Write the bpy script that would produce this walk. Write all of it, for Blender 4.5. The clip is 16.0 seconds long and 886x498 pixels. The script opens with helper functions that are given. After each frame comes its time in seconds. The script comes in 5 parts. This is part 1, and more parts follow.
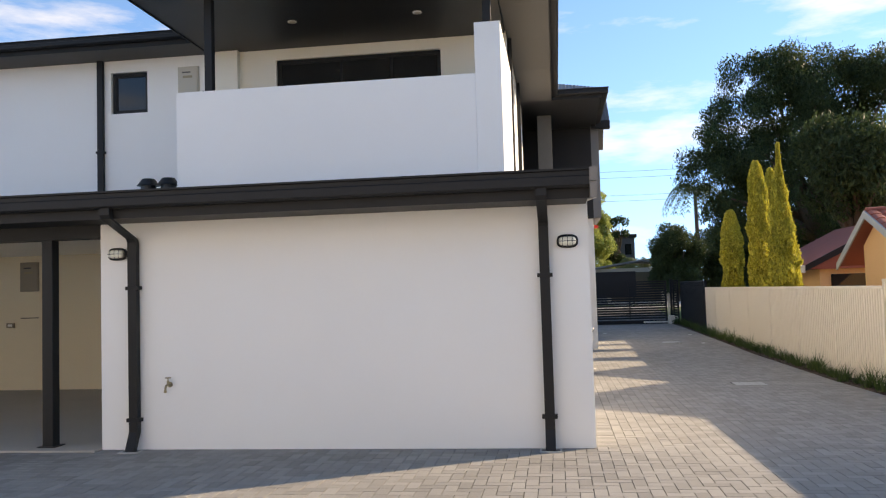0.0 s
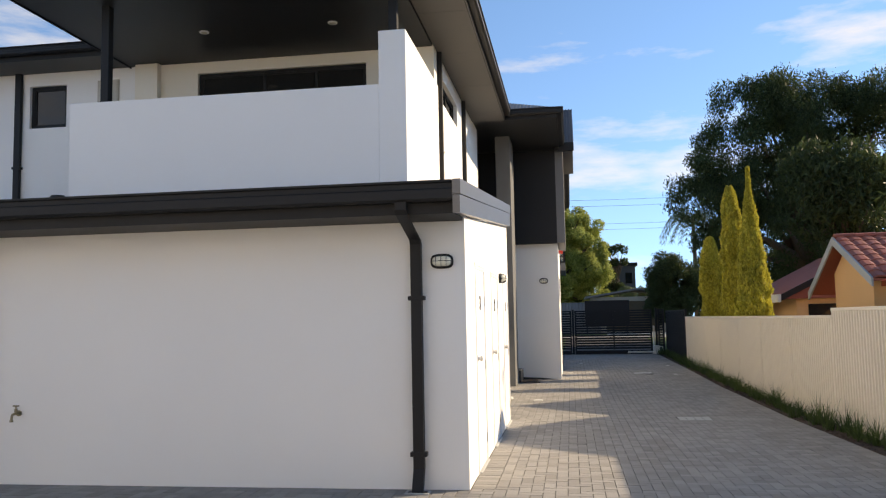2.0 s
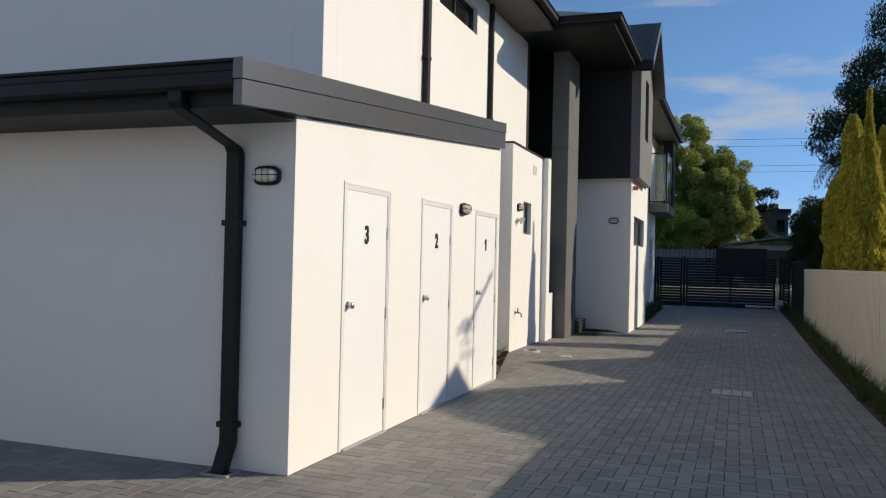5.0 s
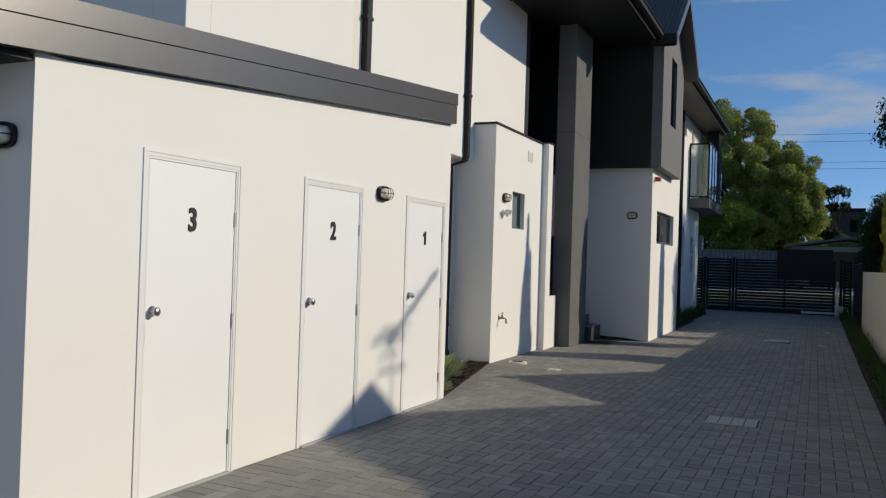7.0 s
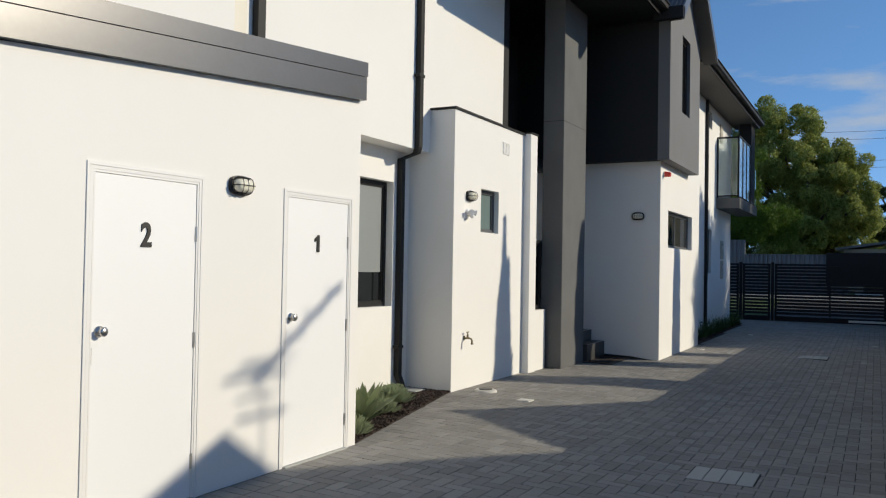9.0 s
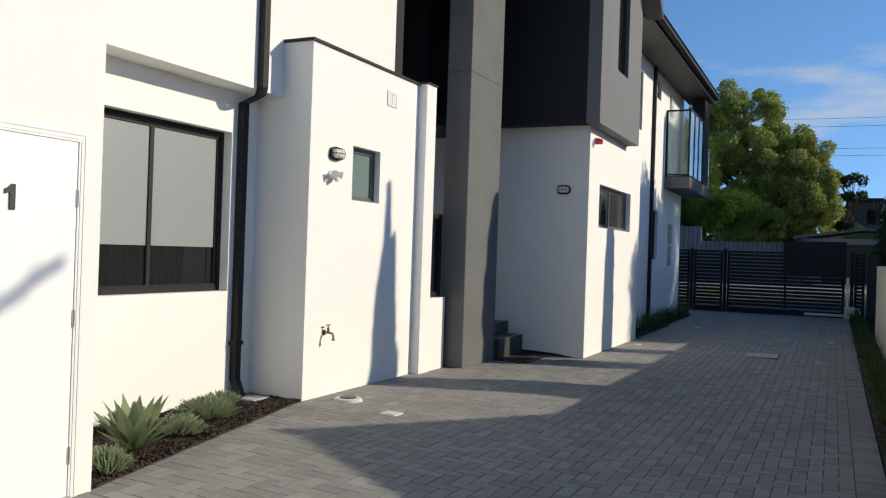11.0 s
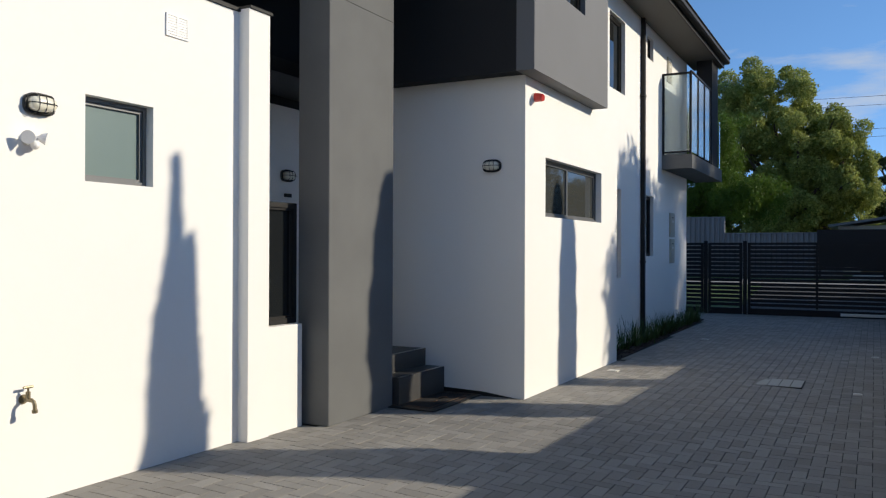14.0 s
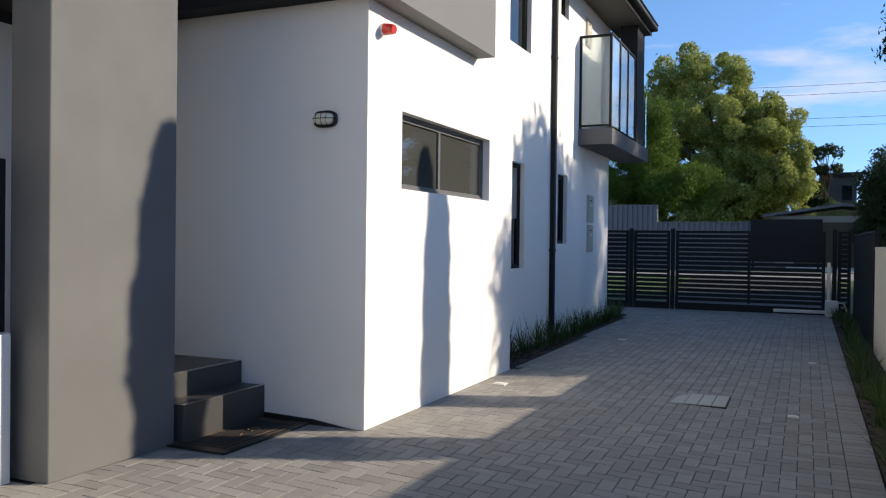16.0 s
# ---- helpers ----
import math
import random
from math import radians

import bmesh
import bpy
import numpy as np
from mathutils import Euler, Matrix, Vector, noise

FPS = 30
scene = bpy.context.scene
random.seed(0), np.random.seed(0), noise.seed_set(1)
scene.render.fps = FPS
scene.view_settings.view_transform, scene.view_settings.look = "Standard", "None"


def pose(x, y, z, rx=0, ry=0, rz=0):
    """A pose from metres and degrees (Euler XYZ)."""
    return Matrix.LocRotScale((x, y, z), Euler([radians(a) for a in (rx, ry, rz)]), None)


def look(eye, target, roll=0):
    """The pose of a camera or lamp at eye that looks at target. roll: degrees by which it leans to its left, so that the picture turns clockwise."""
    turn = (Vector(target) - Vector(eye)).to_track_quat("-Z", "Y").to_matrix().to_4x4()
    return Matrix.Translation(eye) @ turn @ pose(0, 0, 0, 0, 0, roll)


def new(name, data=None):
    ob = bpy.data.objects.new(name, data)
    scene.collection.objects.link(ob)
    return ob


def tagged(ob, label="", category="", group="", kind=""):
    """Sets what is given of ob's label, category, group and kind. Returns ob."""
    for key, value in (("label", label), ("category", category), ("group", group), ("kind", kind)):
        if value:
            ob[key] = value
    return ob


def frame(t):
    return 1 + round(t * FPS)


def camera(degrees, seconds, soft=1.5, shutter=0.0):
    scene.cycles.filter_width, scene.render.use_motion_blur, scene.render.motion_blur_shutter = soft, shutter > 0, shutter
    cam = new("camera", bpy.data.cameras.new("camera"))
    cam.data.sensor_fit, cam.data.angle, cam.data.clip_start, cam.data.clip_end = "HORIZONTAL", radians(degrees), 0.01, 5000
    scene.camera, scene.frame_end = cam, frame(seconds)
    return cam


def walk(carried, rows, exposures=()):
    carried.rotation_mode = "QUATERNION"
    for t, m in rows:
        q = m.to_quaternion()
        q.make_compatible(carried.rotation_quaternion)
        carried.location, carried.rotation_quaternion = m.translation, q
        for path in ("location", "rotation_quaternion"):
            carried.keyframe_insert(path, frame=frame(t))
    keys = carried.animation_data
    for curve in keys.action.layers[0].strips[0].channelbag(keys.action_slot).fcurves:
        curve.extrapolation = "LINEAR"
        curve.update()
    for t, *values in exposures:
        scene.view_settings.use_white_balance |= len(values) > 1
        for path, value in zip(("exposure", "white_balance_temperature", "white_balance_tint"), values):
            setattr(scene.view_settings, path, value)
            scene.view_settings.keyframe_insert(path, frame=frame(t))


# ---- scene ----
cam = camera(56.9, 16.0, 1.2)
PATH = [
    (0, (-0.12, -0.169, 1.618), (-0.393, 1.809, 1.723), -1.7),
    (0.5, (0.172, -0.114, 1.587), (-0.124, 1.864, 1.617), -0.4),
    (1, (0.467, 0.069, 1.534), (0.163, 2.045, 1.494), 0.7),
    (1.5, (0.794, 0.397, 1.566), (0.508, 2.375, 1.635), -0.7),
    (2, (1.173, 0.732, 1.552), (0.87, 2.701, 1.725), -1.1),
    (2.5, (1.591, 1.083, 1.508), (1.212, 3.041, 1.651), -0.6),
    (3, (1.988, 1.525, 1.519), (1.546, 3.474, 1.605), 0.8),
    (3.5, (2.369, 1.841, 1.528), (1.86, 3.773, 1.59), 0.8),
    (4, (2.663, 2.295, 1.538), (2.109, 4.216, 1.553), 0.9),
    (4.2, (2.762, 2.474, 1.538), (2.183, 4.389, 1.54), 1.2),
    (6.3, (3.635, 4.617, 1.518), (2.849, 6.454, 1.601), 1.1),
    (6.5, (3.696, 4.809, 1.526), (2.902, 6.643, 1.594), 1.5),
    (7, (3.887, 5.368, 1.531), (3.057, 7.188, 1.553), 1.8),
    (7.5, (4.047, 5.92, 1.522), (3.17, 7.717, 1.56), 0.0),
    (8, (4.132, 6.426, 1.543), (3.25, 8.22, 1.62), -0.9),
    (8.5, (4.196, 6.993, 1.543), (3.269, 8.764, 1.609), -0.5),
    (9, (4.214, 7.587, 1.566), (3.277, 9.354, 1.608), 1.0),
    (9.5, (4.265, 8.204, 1.528), (3.366, 9.989, 1.508), 1.6),
    (10, (4.261, 8.857, 1.526), (3.381, 10.653, 1.489), 1.4),
    (10.2, (4.254, 9.064, 1.509), (3.388, 10.866, 1.508), 2.4),
    (12.5, (4.149, 11.956, 1.55), (3.288, 13.761, 1.569), 0.5),
    (13, (4.168, 12.523, 1.569), (3.288, 14.319, 1.582), 0.3),
    (13.5, (4.228, 13.124, 1.571), (3.297, 14.894, 1.578), -0.2),
    (14, (4.192, 13.748, 1.567), (3.258, 15.517, 1.574), 0.2),
    (14.5, (4.202, 14.38, 1.548), (3.277, 16.154, 1.542), 0.7),
    (15, (4.141, 15.008, 1.549), (3.224, 16.785, 1.552), -0.2),
    (15.5, (4.107, 15.581, 1.546), (3.229, 17.378, 1.539), 0.1),
    (16, (4.103, 16.143, 1.524), (3.292, 17.971, 1.504), 0.7),
]
EXPOSURES = [(0, 1.66, 9550, 15), (0.5, 1.66, 10050, 14), (1, 1.68, 10250, 14), (1.5, 1.52, 9650, 13), (2, 1.32, 9550, 14), (2.5, 1.22, 9350, 14), (3.5, 0.94, 9650, 14), (4.2, 0.68, 8670, 11), (6.5, 0.06, 7470, 7.5), (8.5, 0.23, 7370, 6.5), (10, 0.45, 7370, 6.5), (12.5, 0.55, 7320, 7.5), (14.5, 0.63, 7320, 8.5), (15.2, 0.81, 7470, 9.5), (16, 1.07, 7670, 11.5)]
walk(cam, [(t, look(eye, target, roll)) for t, eye, target, roll in PATH], EXPOSURES)

# ---- light ----
SUN_WAY = Vector((1.0, 0.57, 0.48))  # towards the sun
world = bpy.data.worlds.new("sky")
scene.world = world
world.use_nodes = True
wt = world.node_tree
wn = wt.nodes
bg = wn["Background"]
sky = wn.new("ShaderNodeTexSky")
sky.sky_type = "NISHITA"
sky.sun_disc = False
sky.sun_elevation = math.atan2(SUN_WAY.z, math.hypot(SUN_WAY.x, SUN_WAY.y))
sky.sun_rotation = math.atan2(SUN_WAY.x, SUN_WAY.y)
sky.altitude = 900
sky.air_density, sky.dust_density, sky.ozone_density = 0.75, 0.0, 2.0
# thin streaky clouds all over the lower sky
tc = wn.new("ShaderNodeTexCoord")
mp = wn.new("ShaderNodeMapping")
mp.inputs["Scale"].default_value = (2.2, 2.2, 9.0)
mp.inputs["Location"].default_value = (0.4, 1.3, 0.2)
cn = wn.new("ShaderNodeTexNoise")
cn.inputs["Scale"].default_value = 1.6
cn.inputs["Detail"].default_value = 7.0
cn.inputs["Roughness"].default_value = 0.58
cr = wn.new("ShaderNodeValToRGB")
cr.color_ramp.elements[0].position = 0.525
cr.color_ramp.elements[1].position = 0.76
mx = wn.new("ShaderNodeMix")
mx.data_type = "RGBA"
mx.inputs["B"].default_value = (2.6, 2.75, 3.0, 1)
wt.links.new(tc.outputs["Generated"], mp.inputs["Vector"])
wt.links.new(mp.outputs["Vector"], cn.inputs["Vector"])
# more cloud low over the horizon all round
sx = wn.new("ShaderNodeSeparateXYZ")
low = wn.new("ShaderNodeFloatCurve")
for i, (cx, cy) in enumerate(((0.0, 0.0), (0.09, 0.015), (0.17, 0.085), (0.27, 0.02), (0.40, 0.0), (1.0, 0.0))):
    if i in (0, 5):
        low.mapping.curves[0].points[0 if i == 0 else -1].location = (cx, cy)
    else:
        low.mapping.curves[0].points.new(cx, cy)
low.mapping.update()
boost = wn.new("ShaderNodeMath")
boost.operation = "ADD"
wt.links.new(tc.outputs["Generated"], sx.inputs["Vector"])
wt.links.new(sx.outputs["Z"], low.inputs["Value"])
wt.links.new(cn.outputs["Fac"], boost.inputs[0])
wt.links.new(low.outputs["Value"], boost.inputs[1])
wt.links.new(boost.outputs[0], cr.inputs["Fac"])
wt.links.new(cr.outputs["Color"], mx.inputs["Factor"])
hs = wn.new("ShaderNodeHueSaturation")
hs.inputs["Hue"].default_value = 0.502
hs.inputs["Saturation"].default_value = 1.18
lift = wn.new("ShaderNodeVectorMath")  # clear air: deep blue well down towards the horizon
lift.operation = "ADD"
lift.inputs[1].default_value = (0, 0, 0.15)
unit = wn.new("ShaderNodeVectorMath")
unit.operation = "NORMALIZE"
wt.links.new(tc.outputs["Generated"], lift.inputs[0])
wt.links.new(lift.outputs["Vector"], unit.inputs[0])
wt.links.new(unit.outputs["Vector"], sky.inputs["Vector"])
wt.links.new(sky.outputs["Color"], hs.inputs["Color"])
wt.links.new(hs.outputs["Color"], mx.inputs["A"])
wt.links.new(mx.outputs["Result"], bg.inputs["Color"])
bg.inputs["Strength"].default_value = 0.156
lamp = bpy.data.lights.new("sun", "SUN")
lamp.energy, lamp.angle, lamp.color = 2.75, radians(0.6), (1.0, 0.94, 0.845)
sun = new("sun", lamp)
sun.matrix_world = look(SUN_WAY * 30, (0, 0, 0))


# ---- materials ----
def material(name, colour, rough=0.7, metal=0.0, vary=0.06, grain=60.0, bump=0.1, blotch=1.3, island=0.0, spec=0.5, dist=0.004):
    """Painted or mineral surface: base colour varied at two scales, fine relief."""
    m = bpy.data.materials.new(name)
    m.use_nodes = True
    nt = m.node_tree
    n, l = nt.nodes, nt.links
    b = n["Principled BSDF"]
    b.inputs["Roughness"].default_value = rough
    b.inputs["Metallic"].default_value = metal
    b.inputs["Specular IOR Level"].default_value = spec
    co = n.new("ShaderNodeTexCoord")
    big = n.new("ShaderNodeTexNoise")
    big.inputs["Scale"].default_value = blotch
    big.inputs["Detail"].default_value = 5
    fine = n.new("ShaderNodeTexNoise")
    fine.inputs["Scale"].default_value = grain
    fine.inputs["Detail"].default_value = 6
    geo = n.new("ShaderNodeNewGeometry")
    for tex in (big, fine):
        l.new(geo.outputs["Position"], tex.inputs["Vector"])
    add = n.new("ShaderNodeMath")
    add.operation = "ADD"
    l.new(big.outputs["Fac"], add.inputs[0])
    l.new(fine.outputs["Fac"], add.inputs[1])
    last = add
    span = 2.0
    if island:
        info = n.new("ShaderNodeObjectInfo")
        s1 = n.new("ShaderNodeMath")
        s1.operation = "ADD"
        l.new(geo.outputs["Random Per Island"], s1.inputs[0])
        l.new(info.outputs["Random"], s1.inputs[1])
        s2 = n.new("ShaderNodeMath")
        s2.operation = "FRACT"
        l.new(s1.outputs[0], s2.inputs[0])
        s3 = n.new("ShaderNodeMath")
        s3.operation = "MULTIPLY_ADD"
        s3.inputs[1].default_value = island
        l.new(s2.outputs[0], s3.inputs[0])
        l.new(add.outputs[0], s3.inputs[2])
        last, span = s3, 2.0 + island
    ramp = n.new("ShaderNodeMapRange")
    ramp.inputs["From Min"].default_value = span * 0.2
    ramp.inputs["From Max"].default_value = span * 0.8
    ramp.inputs["To Min"].default_value = 1 - vary
    ramp.inputs["To Max"].default_value = 1 + vary
    l.new(last.outputs[0], ramp.inputs["Value"])
    hue = n.new("ShaderNodeHueSaturation")
    hue.inputs["Color"].default_value = (*colour, 1)
    l.new(ramp.outputs["Result"], hue.inputs["Value"])
    l.new(hue.outputs["Color"], b.inputs["Base Color"])
    if bump:
        bp = n.new("ShaderNodeBump")
        bp.inputs["Strength"].default_value = bump
        bp.inputs["Distance"].default_value = dist
        l.new(fine.outputs["Fac"], bp.inputs["Height"])
        l.new(bp.outputs["Normal"], b.inputs["Normal"])
    return m


def leafy(name, colour, colour2, vary=0.35):
    """Foliage: two greens mixed leaf by leaf, a little light passing through."""
    m = bpy.data.materials.new(name)
    m.use_nodes = True
    n, l = m.node_tree.nodes, m.node_tree.links
    b = n["Principled BSDF"]
    b.inputs["Roughness"].default_value = 0.55
    b.inputs["Specular IOR Level"].default_value = 0.3
    geo = n.new("ShaderNodeNewGeometry")
    noi = n.new("ShaderNodeTexNoise")
    noi.inputs["Scale"].default_value = 0.9
    l.new(geo.outputs["Position"], noi.inputs["Vector"])
    a = n.new("ShaderNodeMath")
    a.operation = "ADD"
    l.new(geo.outputs["Random Per Island"], a.inputs[0])
    l.new(noi.outputs["Fac"], a.inputs[1])
    h = n.new("ShaderNodeMapRange")
    h.inputs["From Min"].default_value, h.inputs["From Max"].default_value = 0.3, 1.5
    l.new(a.outputs[0], h.inputs["Value"])
    mix = n.new("ShaderNodeMix")
    mix.data_type = "RGBA"
    mix.inputs["A"].default_value = (*colour, 1)
    mix.inputs["B"].default_value = (*colour2, 1)
    l.new(h.outputs["Result"], mix.inputs["Factor"])
    l.new(mix.outputs["Result"], b.inputs["Base Color"])
    tr = n.new("ShaderNodeBsdfTranslucent")
    l.new(mix.outputs["Result"], tr.inputs["Color"])
    ms = n.new("ShaderNodeMixShader")
    ms.inputs["Fac"].default_value = 0.36
    out = n["Material Output"]
    l.new(b.outputs[0], ms.inputs[1])
    l.new(tr.outputs[0], ms.inputs[2])
    l.new(ms.outputs[0], out.inputs["Surface"])
    return m


def glassy(name, tint, rough=0.03, clear=0.0):
    """Window glass: glossy tinted pane, or a clear one with a tint."""
    m = bpy.data.materials.new(name)
    m.use_nodes = True
    b = m.node_tree.nodes["Principled BSDF"]
    b.inputs["Base Color"].default_value = (*tint, 1)
    b.inputs["Roughness"].default_value = rough
    b.inputs["IOR"].default_value = 1.5
    b.inputs["Transmission Weight"].default_value = clear
    return m


WHITE = material("white_render", (0.86, 0.845, 0.81), 0.92, vary=0.035, grain=260, bump=0.3, blotch=0.9, spec=0.2, dist=0.002)
BEIGE = material("cream_render", (0.70, 0.62, 0.47), 0.9, vary=0.03, grain=200, bump=0.2, blotch=0.8, spec=0.2, dist=0.002)
GREY = material("grey_render", (0.145, 0.148, 0.146), 0.9, vary=0.2, grain=160, bump=0.3, blotch=2.2, spec=0.25, dist=0.002)
# lighter copy of charcoal_render: sun put into the colour of the box's sunlit side
SUNSIDEGREY = material("sunlit_charcoal_render", (0.175, 0.178, 0.183), 0.8, vary=0.1, grain=160, bump=0.2, blotch=1.2, spec=0.3, dist=0.002)
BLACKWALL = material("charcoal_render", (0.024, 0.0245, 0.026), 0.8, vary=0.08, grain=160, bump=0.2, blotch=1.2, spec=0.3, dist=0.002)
METAL = material("charcoal_steel", (0.019, 0.0188, 0.019), 0.5, vary=0.1, grain=40, bump=0.03, blotch=2.0, spec=0.22)
BARGE = material("grey_flashing_steel", (0.145, 0.142, 0.14), 0.3, 0.45, vary=0.08, grain=30, bump=0.05, blotch=3.0)
SOFFIT = material("soffit_board", (0.11, 0.107, 0.10), 0.8, vary=0.05, grain=90, bump=0.05)
# darker copy of the soffit board: shade put into its colour under the overhangs
SHADEDSOFFIT = material("shaded_soffit_board", (0.016, 0.016, 0.017), 0.5, vary=0.08, grain=90, bump=0.04)
ROOFMETAL = material("corrugated_roof_steel", (0.06, 0.062, 0.066), 0.4, 0.2, vary=0.1, grain=20, bump=0.02)
DOORWHITE = material("white_door_enamel", (0.88, 0.883, 0.88), 0.5, vary=0.012, grain=120, bump=0.05, blotch=1.0, dist=0.001)
FRAMEWHITE = material("white_steel_frame", (0.83, 0.82, 0.80), 0.4, vary=0.03, grain=60, bump=0.03)
STEEL = material("satin_steel", (0.6, 0.58, 0.55), 0.28, 1.0, vary=0.08, grain=90, bump=0.03)
BRASS = material("weathered_brass", (0.30, 0.25, 0.16), 0.42, 0.85, vary=0.2, grain=120, bump=0.1)
BLACKPLASTIC = material("black_plastic", (0.012, 0.012, 0.012), 0.45, vary=0.1, grain=80, bump=0.05)
LENS = material("frosted_lamp_glass", (0.80, 0.77, 0.64), 0.22, vary=0.05, grain=60, bump=0.05)
RED = material("red_plastic", (0.55, 0.03, 0.025), 0.3, vary=0.05, grain=60, bump=0.02)
PALE = material("pale_plastic", (0.66, 0.66, 0.62), 0.55, vary=0.06, grain=60, bump=0.05)
METERGREY = material("meter_box_enamel", (0.50, 0.46, 0.38), 0.5, vary=0.05, grain=60, bump=0.05)
BARGEPAINT = material("blue_grey_trim_paint", (0.36, 0.4, 0.41), 0.6, vary=0.12, grain=40, bump=0.08)
TAUPE = material("taupe_meter_enamel", (0.24, 0.2, 0.15), 0.5, vary=0.05, grain=60, bump=0.05)
PALECONCRETE = material("pale_concrete", (0.62, 0.60, 0.55), 0.85, vary=0.1, grain=30, bump=0.2)
# white render with the paving's warm bounce light put into its colour
BOUNCEWHITE = material("bounce_tinted_white_render", (0.84, 0.79, 0.68), 0.92, vary=0.025, grain=260, bump=0.25, blotch=0.8, spec=0.2, dist=0.002)
PAVER = material("concrete_paver", (0.268, 0.257, 0.237), 0.88, vary=0.3, grain=150, bump=0.5, blotch=0.7, island=0.8, spec=0.25, dist=0.004)
JOINT = material("joint_sand", (0.045, 0.042, 0.038), 0.95, vary=0.3, grain=200, bump=0.6)
CONCRETE = material("concrete_slab", (0.42, 0.39, 0.34), 0.85, vary=0.08, grain=120, bump=0.2)
LID = material("pit_lid_concrete", (0.41, 0.41, 0.39), 0.8, vary=0.15, grain=140, bump=0.3)
SOIL = material("dry_ground", (0.12, 0.095, 0.06), 0.95, vary=0.4, grain=20, bump=0.8, blotch=0.4, dist=0.02)
MULCH = material("bark_mulch", (0.05, 0.033, 0.025), 0.95, vary=0.55, grain=45, bump=1.0, blotch=6, island=1.0, dist=0.02)
ASPHALT = material("asphalt", (0.055, 0.055, 0.055), 0.9, vary=0.2, grain=120, bump=0.5)
ROADGREY = material("worn_pale_asphalt", (0.24, 0.235, 0.225), 0.9, vary=0.15, grain=120, bump=0.5)
GRASS = material("lawn", (0.06, 0.10, 0.025), 0.9, vary=0.4, grain=40, bump=1.0, dist=0.03)
FENCE = material("cream_fence_steel", (0.74, 0.68, 0.57), 0.5, vary=0.04, grain=30, bump=0.03, blotch=1.5)
GREYFENCE = material("grey_fence_steel", (0.19, 0.20, 0.21), 0.5, vary=0.06, grain=30, bump=0.03)
GATE = material("gate_aluminium", (0.010, 0.011, 0.013), 0.5, vary=0.1, grain=40, bump=0.03, spec=0.25)
TILE = material("red_roof_tile", (0.29, 0.072, 0.042), 0.6, vary=0.3, grain=30, bump=0.3, island=0.8)
ORANGE = material("apricot_wall", (0.72, 0.45, 0.22), 0.9, vary=0.05, grain=120, bump=0.2)
BARK = material("bark", (0.10, 0.075, 0.055), 0.95, vary=0.4, grain=25, bump=0.9, dist=0.02)
STEPTILE = material("dark_step_tile", (0.05, 0.05, 0.05), 0.42, vary=0.12, grain=60, bump=0.05, spec=0.5)
MAT = material("rubber_doormat", (0.016, 0.013, 0.012), 0.9, vary=0.4, grain=300, bump=1.0)
MATEDGE = material("doormat_pattern", (0.17, 0.1, 0.06), 0.9, vary=0.3, grain=300, bump=0.8)
TEAL = glassy("obscure_glass", (0.16, 0.22, 0.21), 0.25)
FRAMEGREY = material("grey_window_aluminium", (0.14, 0.145, 0.15), 0.4, 0.3, vary=0.06, grain=60, bump=0.02)
DARKGLASS = glassy("dark_window_glass", (0.012, 0.014, 0.015), 0.03)
BLIND = material("grey_roller_blind", (0.27, 0.29, 0.29), 0.35, vary=0.05, grain=150, bump=0.05)
SMOKY = glassy("grey_window_glass", (0.055, 0.058, 0.054), 0.03)
CLEAR = glassy("balustrade_glass", (0.80, 0.90, 0.90), 0.02, 0.85)
CYPRESS = leafy("golden_cypress_leaf", (0.26, 0.245, 0.032), (0.66, 0.59, 0.10))
DARKLEAF = leafy("dark_peppermint_leaf", (0.02, 0.036, 0.014), (0.074, 0.106, 0.036))
GREENLEAF = leafy("green_tree_leaf", (0.142, 0.201, 0.041), (0.484, 0.507, 0.153))
BRIGHTLEAF = leafy("bright_feathery_leaf", (0.05, 0.11, 0.015), (0.14, 0.23, 0.03))
PALMLEAF = leafy("palm_leaf", (0.03, 0.06, 0.02), (0.09, 0.12, 0.05))
STRAP = leafy("strappy_leaf", (0.02, 0.048, 0.012), (0.085, 0.13, 0.035))
GREYLEAF = leafy("grey_green_leaf", (0.27, 0.33, 0.20), (0.47, 0.52, 0.34))
AGAVE = leafy("agave_leaf", (0.13, 0.18, 0.09), (0.27, 0.32, 0.17))


# ---- building blocks ----
def part(name, bm, mat, parent=None, label="", smooth=False):
    """Links a bmesh as one mesh object, under a thing if one is given."""
    me = bpy.data.meshes.new(name)
    bm.to_mesh(me)
    bm.free()
    me.materials.append(mat)
    if smooth:
        for p in me.polygons:
            p.use_smooth = True
    ob = new(name, me)
    if parent is not None:
        ob.parent = parent
    return tagged(ob, label)


def thing(name, label, category, group="", at=(0, 0, 0)):
    ob = new(name)
    ob.location = at
    ob.empty_display_size = 0.1
    return tagged(ob, label, category, group)


def structure(ob, label, category=""):
    return tagged(ob, label, category, "", "structure")


def add_box(bm, x0, x1, y0, y1, z0, z1, bev=0.0):
    a = bm.verts.new
    vs = [a((x, y, z)) for z in (z0, z1) for y in (y0, y1) for x in (x0, x1)]
    fs = [bm.faces.new([vs[i] for i in q]) for q in ((0, 2, 3, 1), (4, 5, 7, 6), (0, 1, 5, 4), (2, 6, 7, 3), (0, 4, 6, 2), (1, 3, 7, 5))]
    if bev:
        es = list({e for f in fs for e in f.edges})
        bmesh.ops.bevel(bm, geom=es, offset=bev, segments=1, affect="EDGES")
    return bm


def box(x0, x1, y0, y1, z0, z1, bev=0.0):
    return add_box(bmesh.new(), x0, x1, y0, y1, z0, z1, bev)


